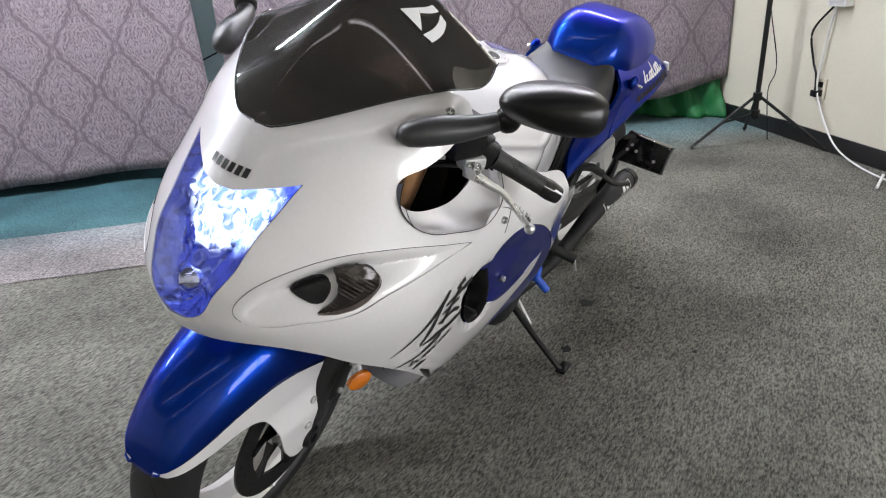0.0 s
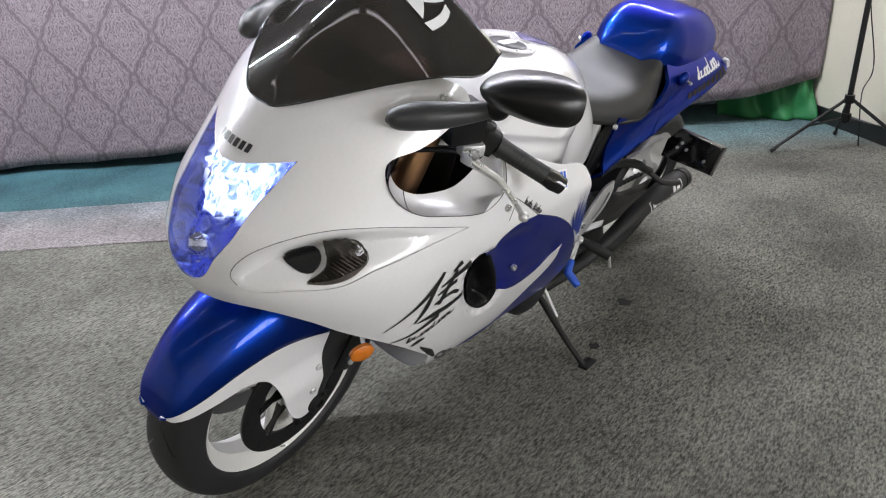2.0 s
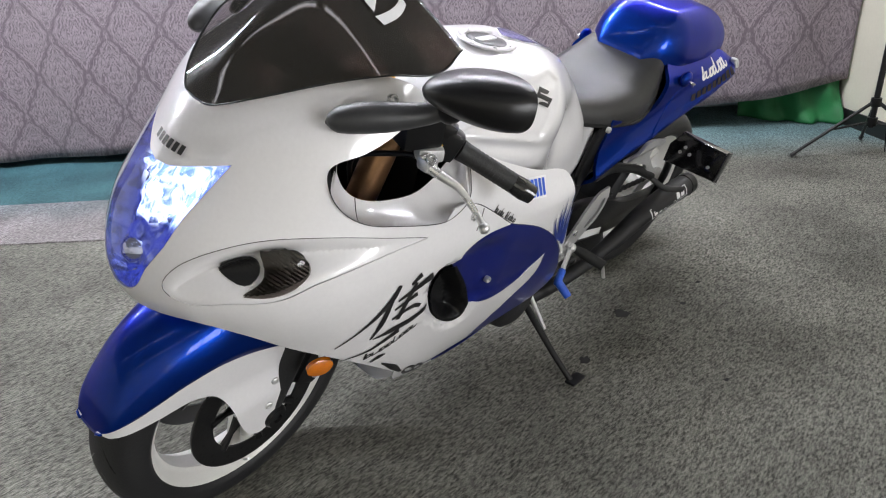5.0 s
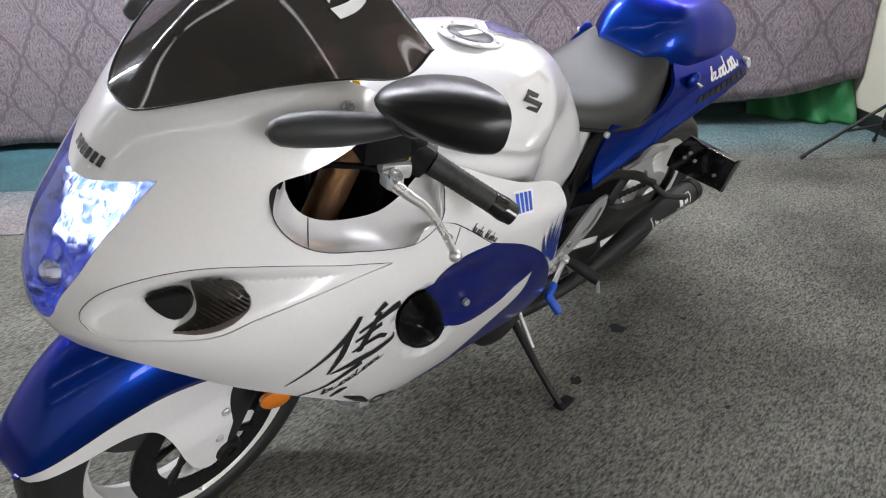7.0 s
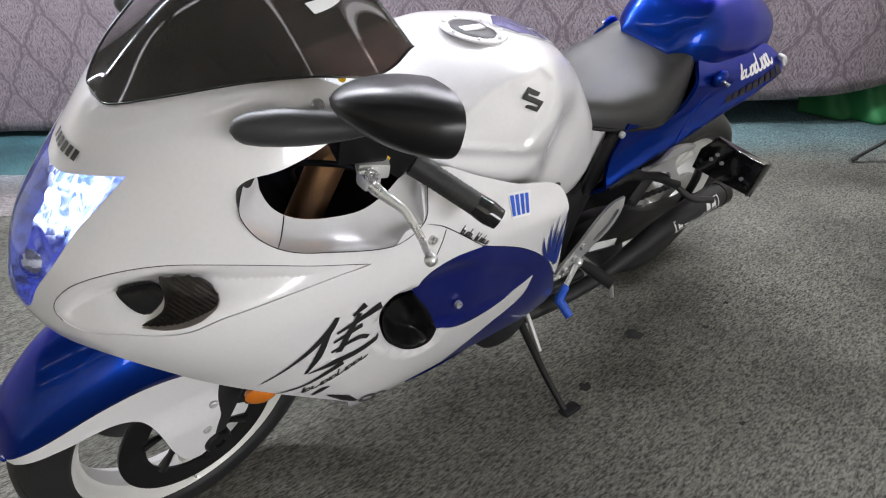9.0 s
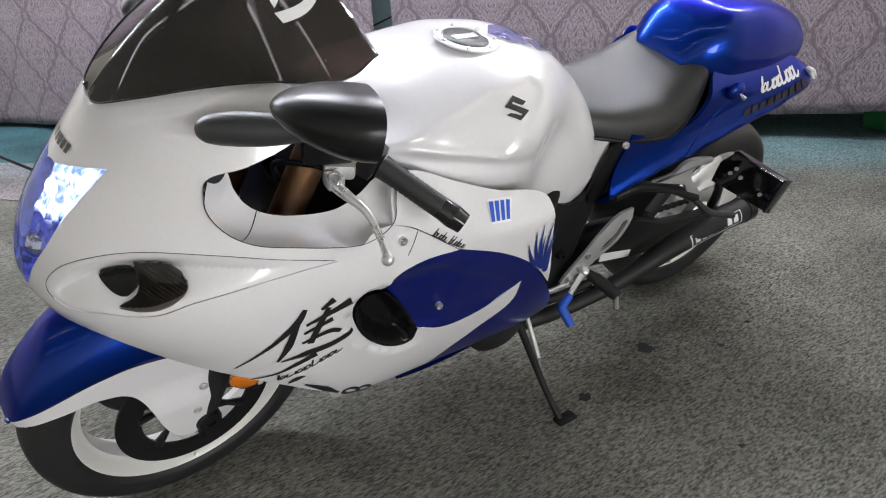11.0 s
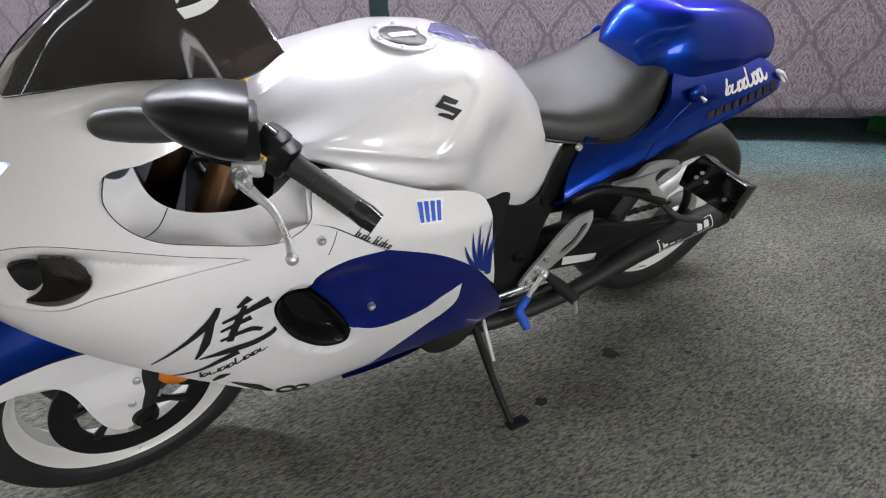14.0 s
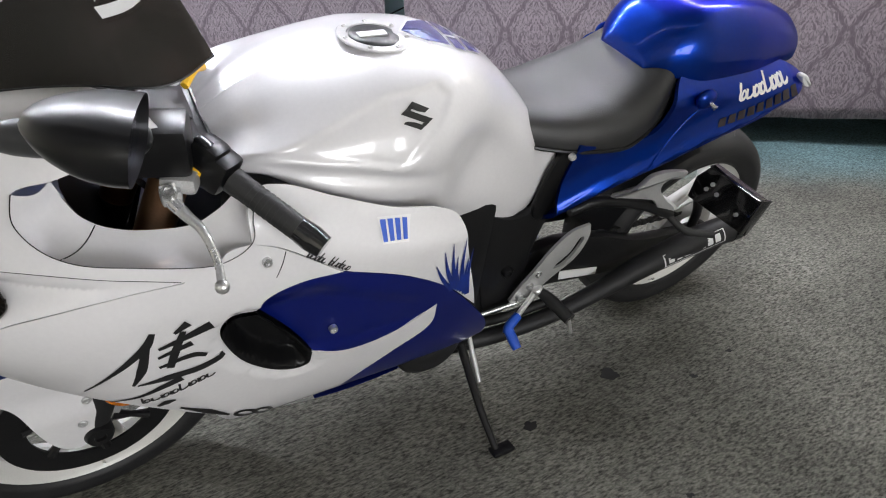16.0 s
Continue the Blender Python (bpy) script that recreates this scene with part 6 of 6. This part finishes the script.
for z0, dz in ((0.405, -0.02), (0.300, -0.03)):
    bm = bmesh.new()
    for i in range(34):
        f = i / 33
        add_box(bm, (0.98 + 0.50 * f, -0.088, z0 + dz * f), (0.0165, 0.016 - 0.005 * (i % 2), 0.012), Matrix.Rotation(0.05, 3, "Y"), 0.003)
    part("chain_run", bm, MATT_BLACK, bike, "black drive chain")
lathe("sprocket", [(0.05, -0.003), (0.105, -0.003), (0.105, 0.003), (0.05, 0.003), (0.05, -0.003)], DULL_ALLOY, bike, "rear sprocket", 46, Matrix.Translation((1.527, -0.088, 0.308)))
loft("rear_hugger", lambda u, v: (1.527 + 0.335 * math.cos(radians(168 - 62 * u)), (v * 2 - 1) * 0.10, 0.308 + (0.335 - 0.03 * (v * 2 - 1) ** 4) * math.sin(radians(168 - 62 * u))), 14, 10, BLACK, bike, "black rear hugger")

# exhaust
muf = tube("exhaust", [(0.66, -0.13, 0.215), (0.86, -0.165, 0.228), (1.02, -0.185, 0.262), (1.14, -0.19, 0.300), (1.28, -0.193, 0.350), (1.42, -0.196, 0.384), (1.55, -0.198, 0.396)], [0.021, 0.021, 0.021, 0.024, 0.031, 0.036, 0.037], MATT_BLACK, bike, "matt black side exhaust", 28)
tube("end_cap", [(1.545, -0.198, 0.396), (1.575, -0.199, 0.398), (1.59, -0.199, 0.398)], [0.039, 0.038, 0.027], BLACK, muf, "black exhaust end cap", 28)
bm = bmesh.new()


def on_pipe(x, a, lift):
    f = (x - 1.28) / 0.27
    c = np.array((x, -0.193 - 0.005 * f, 0.350 + 0.046 * min(f * 1.25, 1)))
    r = 0.0315 + 0.0055 * min(f * 1.3, 1) + lift
    return c + np.array((-0.25 * math.sin(a) * r, -math.cos(a) * r, math.sin(a) * r))


def pipe_patch(bm, x0, x1, a0, a1, lift):
    for i in range(6):
        for j in range(3):
            q = [(x0 + (x1 - x0) * (i + di) / 6, a0 + (a1 - a0) * (j + dj) / 3) for di, dj in ((0, 0), (1, 0), (1, 1), (0, 1))]
            bm.faces.new([bm.verts.new(tuple(on_pipe(x, a, lift))) for x, a in q])


for i in range(7):
    pipe_patch(bm, 1.325 + 0.024 * i, 1.342 + 0.024 * i, 0.22, 0.82, 0.0015)
for a in (0.02, 0.98):
    pipe_patch(bm, 1.315, 1.50, a, a + 0.05, 0.0015)
for x in (1.312, 1.498):
    pipe_patch(bm, x, x + 0.004, 0.02, 1.03, 0.0015)
part("exhaust_badge", bm, DECAL_WHITE, muf, "white lettering bars on the silencer")

# number plate holder at the axle
plate = slab("plate_holder", [(0, 0), (0.176, 0.012), (0.170, 0.10), (0.03, 0.112), (0.0, 0.06)], 0.0, 0.006, BLACK_GLOSS, bike, "gloss black number plate holder", 0.002, Matrix.Translation((1.362, -0.165, 0.530)) @ Matrix.Rotation(radians(-90), 4, "Z"))
bm = bmesh.new()
add_box(bm, (1.372, -0.336, 0.59), (0.035, 0.006, 0.095), Matrix.Rotation(radians(14), 3, "Y"), 0.002)
add_box(bm, (1.370, -0.262, 0.636), (0.026, 0.145, 0.005), None, 0.002)
part("plate_rim", bm, BLACK_GLOSS, plate, "gloss black plate rim")
for y, z in ((-0.215, 0.60), (-0.235, 0.585), (-0.205, 0.58), (-0.30, 0.575)):
    bolt("plate_screw", (1.360, y, z), 0.005, ALLOY, plate, (-1, 0, 0), 0.004)
tube("plate_arm", [(1.50, -0.13, 0.33), (1.44, -0.16, 0.46), (1.37, -0.18, 0.55)], 0.012, BLACK_METAL, plate)

# side stand
stand_top, foot = Vector((0.752, -0.175, 0.262)), Vector((0.742, -0.4175, 0.008))
inv = Matrix.Rotation(radians(-LEAN), 4, "X")
foot = inv @ foot
stand = tube("side_stand", [tuple(stand_top), tuple(stand_top * 0.4 + foot * 0.6 + Vector((-0.004, 0, 0))), tuple(foot)], [0.011, 0.009, 0.008], BLACK_METAL, bike, "black side stand, folded out", 14)
bm = bmesh.new()
add_box(bm, foot + Vector((0.012, -0.006, 0.002)), (0.055, 0.030, 0.010), Matrix.Rotation(radians(-LEAN), 3, "X"), 0.004)
part("foot_pad", bm, BLACK_METAL, stand)
bm = bmesh.new()
add_box(bm, stand_top + Vector((0, 0.004, 0.012)), (0.045, 0.03, 0.05), None, 0.008)
part("stand_bracket", bm, BLACK_METAL, stand)
tube("stand_spring", [tuple(stand_top + Vector((0.02, 0, 0.02))), tuple(stand_top * 0.6 + foot * 0.4 + Vector((0.014, 0, 0)))], 0.006, DULL_ALLOY, stand)

# gear lever with blue cover
gear = tube("gear_lever", [(0.955, -0.165, 0.352), (0.925, -0.178, 0.335), (0.885, -0.195, 0.312)], [0.008, 0.007, 0.007], ALLOY, bike, "alloy gear lever", 12)
tube("toe_cover", [(0.892, -0.192, 0.314), (0.862, -0.205, 0.302), (0.856, -0.212, 0.290)], [0.011, 0.012, 0.012], DECAL_BLUE, gear, "blue toe cover", 12)
tube("toe_peg", [(0.858, -0.208, 0.298), (0.862, -0.250, 0.272)], [0.012, 0.0125, 0.011], DECAL_BLUE, gear, "blue toe peg", 12)
tube("shift_rod", [(0.93, -0.165, 0.328), (0.80, -0.150, 0.305)], 0.005, ALLOY, bike, "silver shift rod", 10)
tube("link_tube", [(1.02, -0.15, 0.27), (0.90, -0.14, 0.252), (0.74, -0.12, 0.25)], 0.013, MATT_BLACK, bike, "black lower tube", 12)

# filler below the seat and the tail, dark
bm = bmesh.new()
add_box(bm, (1.04, 0, 0.655), (0.26, 0.22, 0.10), Matrix.Rotation(radians(-6), 3, "Y"), 0.03)
add_box(bm, (1.30, 0, 0.755), (0.44, 0.22, 0.07), Matrix.Rotation(radians(-14), 3, "Y"), 0.02)
part("seat_base", bm, BLACK, bike, "black plastic seat base")
for side in (-1, 1):
    slab("side_cover", curve([(0.935, 0.72), (0.985, 0.735, 1), (0.965, 0.66), (0.945, 0.575), (0.915, 0.56), (0.90, 0.60)], 6), side * 0.128, side * 0.142, BLACK, bike, "satin black side cover", 0.006)
bolt("seat_bolt", (0.955, -0.150, 0.722), 0.008, DULL_ALLOY, bike)
for u0, u1, paint, label in ((0.0, 0.34, WHITE, "pearl white front of the belly pan"), (0.34, 1.0, FLAT_BLUE, "dark blue belly pan")):
    loft("belly_pan", lambda u, v: (lambda k: (0.22 + 0.52 * k, (v * 2 - 1) * (0.17 + 0.015 * math.sin(math.pi * k)), 0.285 - 0.05 * math.sin(math.pi * k) ** 0.5 + 0.015 * (v * 2 - 1) ** 4))(u0 + (u1 - u0) * u), 12, 12, paint, bike, label)
loft("radiator", lambda u, v: (0.16 + 0.05 * u, (v * 2 - 1) * 0.17, 0.40 + 0.30 * u), 8, 8, BLACK, bike, "black radiator behind the wheel")
